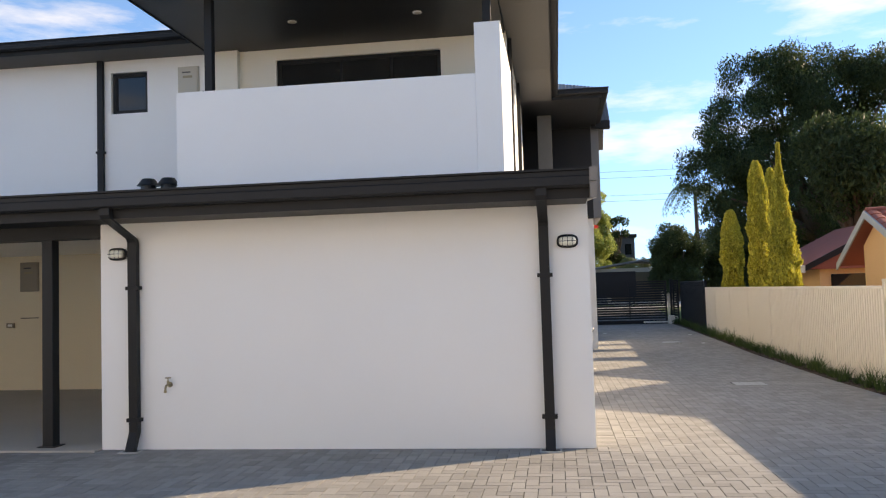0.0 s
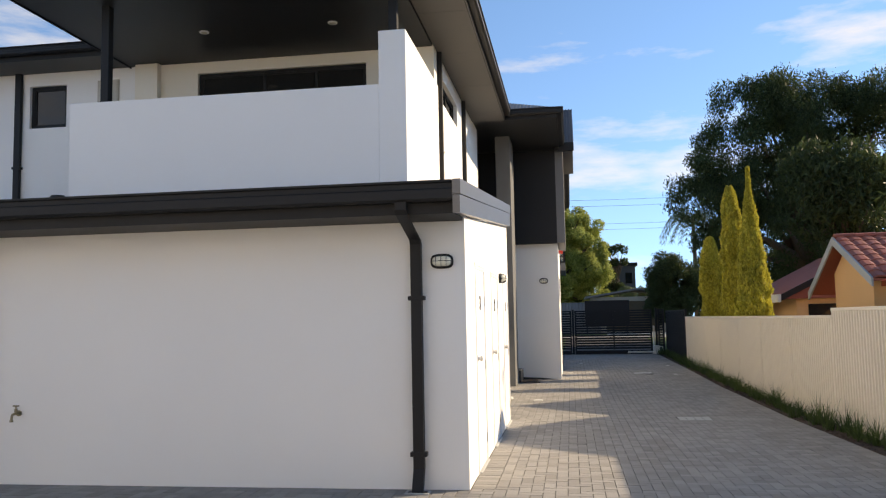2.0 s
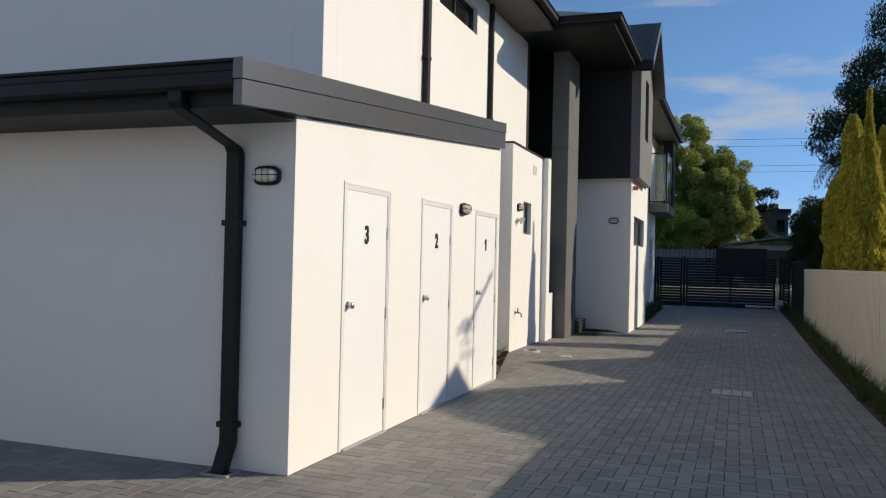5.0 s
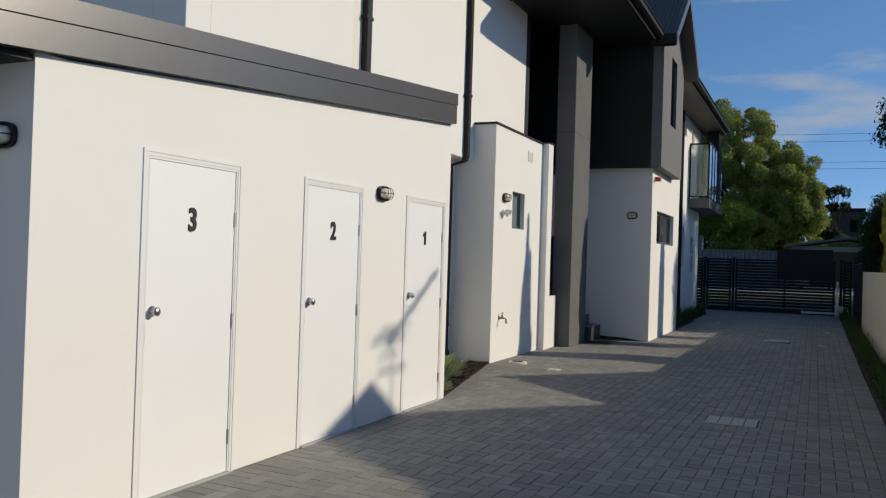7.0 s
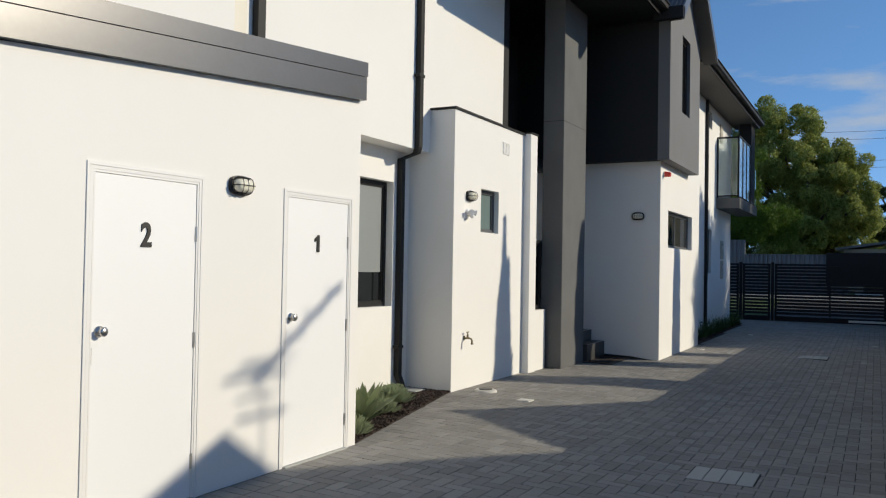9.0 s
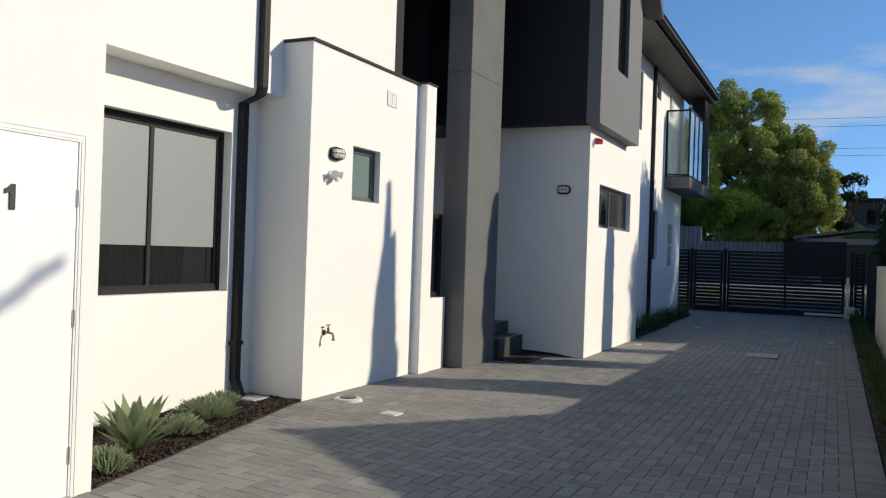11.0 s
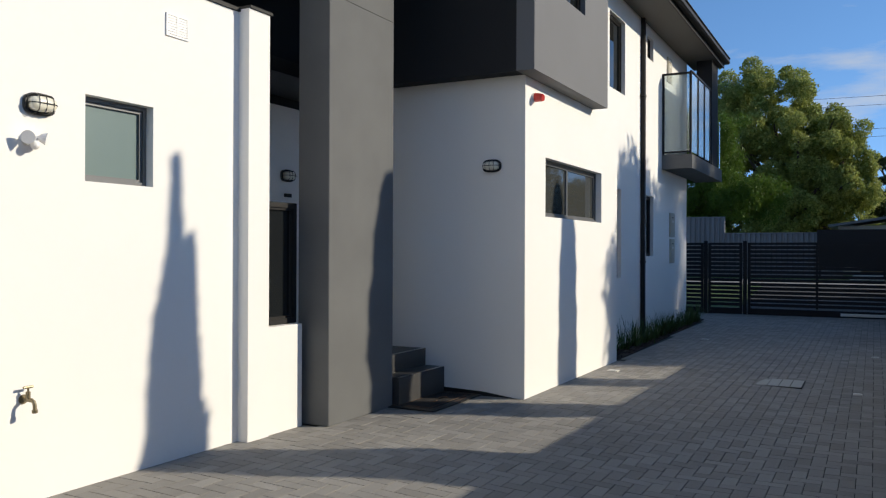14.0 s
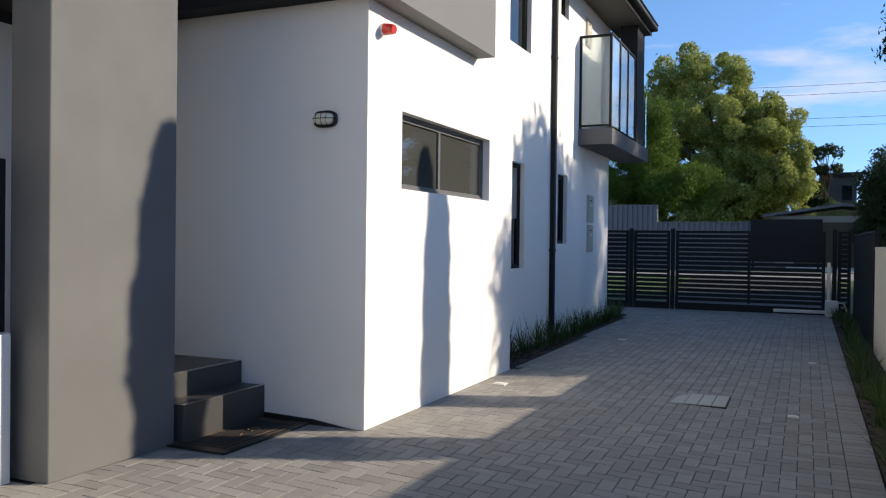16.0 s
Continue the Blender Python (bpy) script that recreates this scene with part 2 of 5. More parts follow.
def prism(points, axis, a0, a1):
    """Extrudes an outline: points are (y, z) for axis x, (x, z) for y, (x, y) for z."""
    bm = bmesh.new()
    def place(p, a):
        return {"x": (a, p[0], p[1]), "y": (p[0], a, p[1]), "z": (p[0], p[1], a)}[axis]
    lo = [bm.verts.new(place(p, a0)) for p in points]
    hi = [bm.verts.new(place(p, a1)) for p in points]
    bm.faces.new(lo)
    bm.faces.new(hi[::-1])
    for i in range(len(points)):
        j = (i + 1) % len(points)
        bm.faces.new((lo[j], lo[i], hi[i], hi[j]))
    bmesh.ops.recalc_face_normals(bm, faces=bm.faces)
    return bm


def tube(bm, path, radius, sides=8, radius1=None):
    """A round bar along a path of points, tapering to radius1."""
    pts = [Vector(p) for p in path]
    rings = []
    for i, p in enumerate(pts):
        d = (pts[min(i + 1, len(pts) - 1)] - pts[max(i - 1, 0)]).normalized()
        u = d.cross(Vector((0, 0, 1)) if abs(d.z) < 0.9 else Vector((1, 0, 0))).normalized()
        v = d.cross(u)
        r = radius if radius1 is None else radius + (radius1 - radius) * i / (len(pts) - 1)
        rings.append([bm.verts.new(p + r * (math.cos(t) * u + math.sin(t) * v)) for t in (2 * math.pi * k / sides for k in range(sides))])
    for a, b in zip(rings, rings[1:]):
        for k in range(sides):
            bm.faces.new((a[k], a[(k + 1) % sides], b[(k + 1) % sides], b[k]))
    bm.faces.new(rings[0][::-1])
    bm.faces.new(rings[-1])
    return bm


def square_pipe(bm, path, w, d):
    """A rectangular downpipe: width w along the wall's run, depth d; sections stay level."""
    rings = []
    for p, (ux, uy) in path:
        px, py, pz = p
        vx, vy = -uy, ux
        rings.append([bm.verts.new((px + a * w / 2 * ux + b * d / 2 * vx, py + a * w / 2 * uy + b * d / 2 * vy, pz)) for a, b in ((-1, -1), (1, -1), (1, 1), (-1, 1))])
    for a, b in zip(rings, rings[1:]):
        for k in range(4):
            bm.faces.new((a[k], a[(k + 1) % 4], b[(k + 1) % 4], b[k]))
    bm.faces.new(rings[0][::-1])
    bm.faces.new(rings[-1])
    bmesh.ops.recalc_face_normals(bm, faces=bm.faces)
    return bm


def wall_mesh(axis, plane, thick, u0, u1, z0, z1, holes=(), rise=0.0):
    """A wall with openings through it. axis x: face at x=plane looking to +x, running along y; axis y: face at y=plane
    looking to -y, running along x. holes: (u0, u1, z0, z1). rise: how much the top climbs per metre of run."""
    us = sorted({u0, u1, *(h[0] for h in holes), *(h[1] for h in holes)})
    zs = sorted({z0, z1, *(h[2] for h in holes), *(h[3] for h in holes)})
    us = [u for u in us if u0 <= u <= u1]
    zs = [z for z in zs if z0 <= z <= z1]
    def solid(i, k):
        if not (0 <= i < len(us) - 1 and 0 <= k < len(zs) - 1):
            return False
        cu, cz = (us[i] + us[i + 1]) / 2, (zs[k] + zs[k + 1]) / 2
        return not any(h[0] < cu < h[1] and h[2] < cz < h[3] for h in holes)
    bm = bmesh.new()
    memo = {}
    def vert(i, k, back):
        key = (i, k, back)
        if key not in memo:
            u, z = us[i], zs[k]
            if k == len(zs) - 1:
                z += rise * (u - u0)
            if axis == "x":
                memo[key] = bm.verts.new((plane - thick * back, u, z))
            else:
                memo[key] = bm.verts.new((u, plane + thick * back, z))
        return memo[key]
    for i in range(len(us) - 1):
        for k in range(len(zs) - 1):
            if not solid(i, k):
                continue
            for back in (0, 1):
                bm.faces.new((vert(i, k, back), vert(i + 1, k, back), vert(i + 1, k + 1, back), vert(i, k + 1, back)))
            for (di, dk), (a, b) in (((-1, 0), ((i, k), (i, k + 1))), ((1, 0), ((i + 1, k), (i + 1, k + 1))), ((0, -1), ((i, k), (i + 1, k))), ((0, 1), ((i, k + 1), (i + 1, k + 1)))):
                if not solid(i + di, k + dk):
                    bm.faces.new((vert(*a, 0), vert(*b, 0), vert(*b, 1), vert(*a, 1)))
    bmesh.ops.recalc_face_normals(bm, faces=bm.faces)
    return bm


def wall(name, label, mat, *args, **kw):
    return structure(part(name, wall_mesh(*args, **kw), mat), label, "wall")


def add_rect_frame(bm, axis, plane, depth, u0, u1, z0, z1, w):
    """Four bars round an opening; the face at plane, the bars going depth behind it."""
    for a0, a1, b0, b1 in ((u0, u1, z1 - w, z1), (u0, u1, z0, z0 + w), (u0, u0 + w, z0 + w, z1 - w), (u1 - w, u1, z0 + w, z1 - w)):
        if axis == "x":
            add_box(bm, plane - depth, plane, a0, a1, b0, b1)
        else:
            add_box(bm, a0, a1, plane, plane + depth, b0, b1)


def panel(axis, plane, depth, u0, u1, z0, z1, bev=0.0):
    if axis == "x":
        return box(plane - depth, plane, u0, u1, z0, z1, bev)
    return box(u0, u1, plane, plane + depth, z0, z1, bev)


def window(name, label, axis, plane, u0, u1, z0, z1, splits=(), glass=None, frame_w=0.05, blind=0.0, sash=True, metal=None):
    """An aluminium window in an opening: frame, panes, a sash rail at each split. Face of the frame at plane."""
    w = thing(name, label, "window")
    w["kind"] = "structure"
    bm = bmesh.new()
    add_rect_frame(bm, axis, plane, 0.08, u0, u1, z0, z1, frame_w)
    part("window_frame", bm, metal or METAL, w)
    edges = [u0 + frame_w, *splits, u1 - frame_w]
    for a, b in zip(edges, edges[1:]):
        part("pane", panel(axis, plane - 0.035 if axis == "x" else plane + 0.035, 0.008, a, b, z0 + frame_w, z1 - frame_w), glass or DARKGLASS, w)
        if sash:
            bm = bmesh.new()
            add_rect_frame(bm, axis, plane - 0.015 if axis == "x" else plane + 0.015, 0.04, a, b, z0 + frame_w, z1 - frame_w, 0.022)
            part("sash", bm, metal or METAL, w)
    if blind:
        part("blind", panel(axis, plane - 0.029 if axis == "x" else plane + 0.029, 0.004, u0 + frame_w + 0.02, u1 - frame_w - 0.02, z0 + blind, z1 - frame_w - 0.02), BLIND, w, "pale grey roller blind behind the glass")
    return w


# ---- ground and paving beds ----
def fall(x, y):
    """How far the driveway lies below the floor level: it falls from the building towards the middle, less so near the gate."""
    edge = np.interp(y, (14, 17, 20, 22, 25, 27), (0.25, -0.2, 0.1, 0.9, 0.9, 0.6))
    k = np.clip((x - edge) / 2.7, 0, 1)
    return -0.13 * float(np.interp(y, (6, 15, 21, 25, 33), (0, 1, 1, 0.6, 0)) * (k * (0.65 + 0.35 * k)))


def draped(x0, x1, y0, y1, nx, ny, up, deep):
    """A slab whose top follows the fall of the driveway."""
    bm = bmesh.new()
    grid = [[bm.verts.new((x, y, fall(x, y) + up)) for x in np.linspace(x0, x1, nx)] for y in np.linspace(y0, y1, ny)]
    for r0, r1 in zip(grid, grid[1:]):
        for k in range(nx - 1):
            bm.faces.new((r0[k], r0[k + 1], r1[k + 1], r1[k]))
    rim = grid[0] + [r[-1] for r in grid[1:]] + grid[-1][-2::-1] + [r[0] for r in grid[-2:0:-1]]
    low = [bm.verts.new((v.co.x, v.co.y, deep)) for v in rim]
    for k in range(len(rim)):
        j = (k + 1) % len(rim)
        bm.faces.new((rim[j], rim[k], low[k], low[j]))
    return bm


bm = bmesh.new()
r = 1500
outer = [bm.verts.new(p) for p in ((-r, -r, -0.06), (r, -r, -0.06), (r, r, -0.06), (-r, r, -0.06))]
inner = [bm.verts.new(p) for p in ((-15, -7, -0.06), (5.2, -7, -0.06), (5.2, 36.5, -0.06), (-15, 36.5, -0.06))]
sunk = [bm.verts.new((v.co.x, v.co.y, -0.26)) for v in inner]
for k in range(4):
    j = (k + 1) % 4
    bm.faces.new((outer[k], outer[j], inner[j], inner[k]))
    bm.faces.new((inner[k], inner[j], sunk[j], sunk[k]))
bm.faces.new(sunk)
structure(part("ground", bm, SOIL), "dry sandy ground reaching to the horizon", "ground")
structure(part("road", box(-200, 200, 43, 50.5, -0.2, 0.48), ROADGREY), "pale sunlit worn asphalt street beyond the gate", "road")
ramp = [(36.6, -0.01), (42.999, 0.5), (42.999, -0.2), (36.6, -0.2)]
structure(part("verge", prism(ramp, "x", -200, 0.9), GRASS), "mown green lawn verge rising to the street", "verge")
structure(part("crossover", prism(ramp, "x", 0.901, 4.9), ASPHALT), "dark driveway crossover rising to the street", "pavement")
structure(part("verge_side", prism(ramp, "x", 4.901, 200), GRASS), "mown green lawn verge beside the crossover", "verge")
structure(part("verge_far", box(-200, 200, 50.501, 120, -0.2, 0.5), GRASS), "rough green verge across the street", "verge")
structure(part("apron", box(3.3, 14, 50.502, 67, 0.501, 0.52), PALECONCRETE), "pale sunlit concrete apron across the street", "pavement")
structure(part("paving_bed", draped(-14, 4.6, -6.7, 36.6, 63, 88, -0.011, -0.25), JOINT), "dark jointing sand under the driveway pavers", "ground")

# ---- building: ground floor ----
wall("wall_front", "white rendered end wall of the store rooms", WHITE, "y", 8.3, 0.22, -5.13, 0.215, 0, 2.53)
DOORS = (9.075, 10.77, 12.535)
DW = 0.895
wall("wall_stores", "white rendered side wall with three store doors", WHITE, "x", 0.215, 0.22, 8.52, 13.555, 0, 2.53,
     holes=[(y, y + DW, 0, 2.125) for y in DOORS], rise=0.096)
wall("wall_stores_end", "white rendered return wall beside the planting bed", WHITE, "y", 13.335, 0.22, -1.1, -0.006, 0, 2.9)
wall("wall_recess", "white rendered wall above the planting bed", WHITE, "x", -1.1, 0.22, 13.556, 16.65, 0, 3.0, holes=[(14.45, 16.27, 1.06, 2.6)])
wall("wall_bathroom_near", "white rendered near face of the projecting bathroom", WHITE, "y", 16.65, 0.2, -1.1, -0.45, 0, 3.54)
wall("wall_bathroom", "white rendered projecting bathroom wall with a small window", WHITE, "x", -0.45, 0.2, 16.85, 18.92, 0, 3.54, holes=[(17.44, 18.02, 2.03, 2.61)])
structure(part("pilaster", box(-0.6, -0.34, 18.92, 19.18, 0, 3.56), WHITE), "white rendered pilaster beside the entry", "pilaster")
structure(part("low_wall", box(-0.6, -0.36, 19.18, 19.66, 0, 0.92), WHITE), "low white rendered wall beside the column", "wall")
structure(part("column", box(-0.46, -0.118, 19.73, 20.83, 0, 5.84, 0.006), GREY), "tall grey rendered entry column", "column")
structure(part("column_joint", box(-0.462, -0.116, 19.728, 20.832, 3.88, 3.885), BLACKWALL), "thin control joint round the grey column", "joint")
wall("wall_entry_back", "white rendered wall at the back of the entry porch", WHITE, "x", -1.7, 0.2, 18.92, 21.85, 0, 3.2)
wall("wall_entry_near", "white rendered near side of the entry porch", WHITE, "y", 18.72, 0.2, -2.5, -0.65, 0, 3.45)
wall("wall_study_front", "white rendered front wall below the dark upper storey", WHITE, "y", 21.85, 0.2, -2.5, 0.9, 0, 3.46)
wall("wall_study", "white rendered wall with a low wide window", WHITE, "x", 0.9, 0.2, 22.05, 25.36, 0, 3.46, holes=[(22.46, 24.6, 1.97, 2.64)])
wall("wall_study_far", "white rendered far return of the study", WHITE, "y", 25.16, 0.2, 0.45, 0.7, 0, 3.46)
wall("wall_rear", "white rendered two-storey side wall with several windows", WHITE, "x", 0.45, 0.2, 25.15, 32.35, 0, 5.84,
     holes=[(26.3, 27.2, 1.15, 2.62), (28.88, 29.45, 1.5, 2.63), (26.5, 27.42, 4.22, 5.45), (28.95, 29.42, 5.2, 5.62)])
wall("wall_rear_upper", "white rendered upper wall beside the dark box", WHITE, "x", 0.45, 0.2, 24.2, 25.15, 3.46, 5.84)
wall("wall_end", "white rendered end wall near the gate", WHITE, "y", 32.35, 0.2, -9, 0.45, 0, 5.84)

# ---- building: upper floor ----
wall("wall_upper", "white rendered upper side wall with a slot window", WHITE, "x", -0.8, 0.3, 13.2, 18.9, 3.0, 5.84, holes=[(13.86, 15.6, 5.11, 5.53)])
wall("wall_upper_wing", "white rendered wall of the upper wing", WHITE, "y", 12.98, 0.22, -16, -5.47, 3.0, 5.84, holes=[(-7.68, -7.01, 4.87, 5.59)])
wall("wall_upper_balcony", "white rendered wall behind the upper balcony, tinted as by warm bounce", BOUNCEWHITE, "y", 12.98, 0.22, -5.47, -0.8, 3.0, 5.84, holes=[(-4.69, -1.88, 4.1, 5.62)])
structure(part("balcony_pilaster", box(-5.72, -5.33, 12.86, 12.978, 3.2, 5.84), BOUNCEWHITE), "white rendered pilaster on the upper wall, tinted as by warm bounce", "pilaster")
structure(part("parapet_front", box(-5.25, -1.086, 10.42, 10.64, 3.0, 4.48, 0.004), WHITE), "white rendered solid parapet of the upper balcony", "parapet")
structure(part("parapet_pier", box(-1.085, -0.74, 10.42, 10.72, 3.0, 5.16, 0.004), WHITE), "white rendered corner pier of the upper balcony", "pier")
structure(part("parapet_side", box(-1.0, -0.741, 10.721, 12.979, 3.0, 5.158), WHITE), "tall white rendered side wall of the upper balcony", "parapet")
structure(part("parapet_return", box(-5.25, -5.03, 10.641, 12.979, 3.0, 4.479), WHITE), "white rendered return of the balcony parapet", "parapet")
structure(part("balcony_floor", box(-5.03, -1.0, 10.64, 12.98, 2.96, 3.3), CONCRETE), "concrete floor of the upper balcony", "floor")
wall("wall_porch_side", "dark rendered side of the upper porch recess", BLACKWALL, "y", 18.9, 0.2, -1.9, -0.8, 3.45, 5.84)
wall("wall_porch_upper", "charcoal rendered upper wall at the back of the entry", BLACKWALL, "x", -1.7, 0.2, 18.9, 21.6, 3.2, 5.84)
structure(part("porch_ceiling", box(-1.699, -0.9, 18.93, 21.59, 3.3, 3.44), SHADEDSOFFIT), "ceiling over the entry, darkened for its shade", "ceiling")

# dark box with its gable
gy0, gy1, gx = 21.6, 24.2, 1.1
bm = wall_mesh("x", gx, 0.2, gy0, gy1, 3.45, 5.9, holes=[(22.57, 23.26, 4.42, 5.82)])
structure(part("wall_box_side", bm, SUNSIDEGREY), "charcoal rendered overhanging upper box with a slot window, coloured as sunlit", "wall")
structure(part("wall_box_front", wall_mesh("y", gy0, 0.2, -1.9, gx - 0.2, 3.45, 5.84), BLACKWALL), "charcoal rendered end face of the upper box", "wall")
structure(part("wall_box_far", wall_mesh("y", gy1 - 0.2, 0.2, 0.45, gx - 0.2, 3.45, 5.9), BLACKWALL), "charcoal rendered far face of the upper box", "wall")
structure(part("box_floor", box(-1.9, gx - 0.2, gy0 + 0.2, gy1 - 0.2, 3.47, 3.6), SHADEDSOFFIT), "underside of the overhanging box, darkened for its shade", "soffit")

# ---- roofs, gutters, soffits ----
def roof_slab(name, label, corners, thick=0.12, mat=None):
    """A sloping roof sheet from its corner points, with thickness."""
    bm = bmesh.new()
    top = [bm.verts.new(c) for c in corners]
    low = [bm.verts.new((c[0], c[1], c[2] - thick)) for c in corners]
    bm.faces.new(top)
    bm.faces.new(low[::-1])
    for i in range(len(corners)):
        j = (i + 1) % len(corners)
        bm.faces.new((top[i], low[i], low[j], top[j]))
    bmesh.ops.recalc_face_normals(bm, faces=bm.faces)
    return structure(part(name, bm, mat or ROOFMETAL), label, "roof")


def gutter(name, label, a, b, z, outward, h=0.13, d=0.125):
    """A quad gutter along a line from a to b (x, y); outward is the way it faces. The lip has a rolled bead."""
    ax, ay = a
    bx, by = b
    ox, oy = outward
    profile = [(0, 0), (d * 0.75, 0), (d, 0.02), (d, h * 0.55), (d - 0.012, h * 0.62), (d - 0.012, h * 0.85), (d + 0.012, h * 0.9), (d + 0.012, h), (d - 0.02, h), (d - 0.02, 0.03), (0.012, 0.015), (0.012, h), (0, h)]
    bm = bmesh.new()
    rings = [[bm.verts.new((px + ox * u, py + oy * u, z + v)) for u, v in profile] for px, py in (a, b)]
    n = len(profile)
    for k in range(n):
        bm.faces.new((rings[0][k], rings[0][(k + 1) % n], rings[1][(k + 1) % n], rings[1][k]))
    for ring in rings:
        bm.faces.new(ring)
    bmesh.ops.recalc_face_normals(bm, faces=bm.faces)
    return structure(part(name, bm, METAL), label, "gutter")


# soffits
structure(part("soffit_balcony", box(-5.85, -0.82, 9.9, 12.97, 5.80, 5.86), SHADEDSOFFIT), "lined ceiling over the upper balcony, darkened for its shade", "ceiling")
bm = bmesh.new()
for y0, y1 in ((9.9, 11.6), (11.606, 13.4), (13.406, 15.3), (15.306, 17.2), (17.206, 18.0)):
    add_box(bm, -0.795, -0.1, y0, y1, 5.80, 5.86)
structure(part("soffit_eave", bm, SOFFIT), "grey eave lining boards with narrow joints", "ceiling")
structure(part("soffit_porch", box(-1.9, 1.0, 18.004, 21.6, 5.84, 5.9), SHADEDSOFFIT), "ceiling under the porch roof, darkened for its shade", "ceiling")
structure(part("soffit_rear", box(0.46, 1.12, 24.6, 33.3, 5.80, 5.86), SOFFIT), "grey lined eave over the rear wall", "ceiling")
structure(part("soffit_wing", box(-16, -5.86, 12.3, 12.97, 5.80, 5.86), SOFFIT), "lined eave over the upper wing wall", "ceiling")
# fascias and gutters of the upper roof
structure(part("fascia_eave", box(-0.1, -0.08, 9.88, 17.98, 5.79, 5.98), METAL), "charcoal fascia board along the eave", "fascia")
gutter("gutter_eave", "charcoal steel gutter along the upper eave", (-0.08, 9.86), (-0.08, 17.9), 5.86, (1, 0))
structure(part("fascia_balcony_left", box(-5.87, -5.85, 9.9, 13.0, 5.78, 6.0), METAL), "charcoal fascia at the balcony roof edge", "fascia")
structure(part("fascia_balcony_front", box(-5.87, -0.08, 9.86, 9.88, 5.78, 6.0), METAL), "charcoal fascia at the balcony roof front", "fascia")
structure(part("fascia_porch_near", box(-0.08, 1.02, 17.98, 18.0, 5.80, 5.99), METAL), "charcoal fascia on the porch roof", "fascia")
structure(part("fascia_porch_side", box(1.0, 1.02, 18.0, 21.35, 5.80, 5.99), METAL), "charcoal fascia on the porch roof side", "fascia")
gutter("gutter_porch_near", "charcoal steel gutter on the porch roof", (-0.02, 17.98), (1.14, 17.98), 5.87, (0, -1))
gutter("gutter_porch_side", "charcoal steel gutter on the porch side", (1.02, 17.86), (1.02, 21.3), 5.87, (1, 0))
structure(part("fascia_wing", box(-16, -5.87, 12.28, 12.3, 5.79, 6.0), METAL), "charcoal fascia of the upper wing", "fascia")
gutter("gutter_wing", "charcoal steel gutter of the upper wing", (-16, 12.28), (-5.88, 12.28), 5.86, (0, -1))
structure(part("fascia_rear", box(1.12, 1.14, 24.6, 33.3, 5.79, 5.99), METAL), "charcoal fascia of the rear roof", "fascia")
gutter("gutter_rear", "charcoal steel gutter of the rear roof", (1.14, 24.7), (1.14, 33.3), 5.87, (1, 0))
# roof sheets
p = math.tan(radians(22))
roof_slab("roof_main_side", "charcoal corrugated steel roof slope", [(-0.08, 9.88, 6.0), (-0.08, 32, 6.0), (-4.0, 32, 6.0 + 3.92 * p), (-4.0, 13.8, 6.0 + 3.92 * p)])
roof_slab("roof_main_front", "charcoal corrugated steel roof hip", [(-0.08, 9.88, 6.0), (-4.0, 13.8, 6.0 + 3.92 * p), (-5.86, 13.8, 6.0 + 3.92 * p), (-5.86, 9.88, 6.0)])
roof_slab("roof_main_back", "charcoal corrugated steel rear roof slope", [(-4.0, 13.8, 6.0 + 3.92 * p), (-4.0, 32, 6.0 + 3.92 * p), (-9, 32, 5.9), (-9, 13.8, 5.9)])
roof_slab("roof_wing", "pale weathered steel roof of the upper wing", [(-16, 12.26, 6.0), (-5.88, 12.26, 6.0), (-5.88, 17, 6.0 + 4.5 * math.tan(radians(12))), (-16, 17, 6.0 + 4.5 * math.tan(radians(12)))], mat=BARGE)
roof_slab("roof_porch_side", "charcoal corrugated steel porch roof slope", [(1.02, 17.98, 6.0), (1.02, 21.5, 6.0), (-0.9, 21.5, 6.0 + 1.92 * p), (-0.9, 19.9, 6.0 + 1.92 * p)])
roof_slab("roof_porch_near", "charcoal corrugated steel porch roof hip", [(1.02, 17.98, 6.0), (-0.9, 19.9, 6.0 + 1.92 * p), (-2.5, 19.9, 6.0 + 1.92 * p), (-2.5, 17.98, 6.0)])
roof_slab("roof_rear", "charcoal steel rear roof slope", [(1.14, 24.5, 6.0), (1.14, 33.3, 6.0), (-4, 33.3, 6.0 + 5.1 * p), (-4, 24.5, 6.0 + 5.1 * p)])
# corrugation ribs where the porch roof shows
bm = bmesh.new()
for i in range(26):
    x = 0.98 - i * 0.076
    y0, z0 = 17.98, 6.0
    run = min(1.02 - x, 1.92)
    tube(bm, [(x, y0, z0 + 0.005), (x, y0 + run, z0 + run * p + 0.005)], 0.018, 6)
structure(part("roof_ribs_porch", bm, ROOFMETAL), "corrugation ribs of the porch roof", "roof")
bm = bmesh.new()
for i in range(44):
    y = 18.05 + i * 0.076
    run = min(y - 17.98, 1.92)
    tube(bm, [(1.02, y, 6.005), (1.02 - run, y, 6.005 + run * p)], 0.018, 6)
structure(part("roof_ribs_side", bm, ROOFMETAL), "corrugation ribs of the porch roof side", "roof")
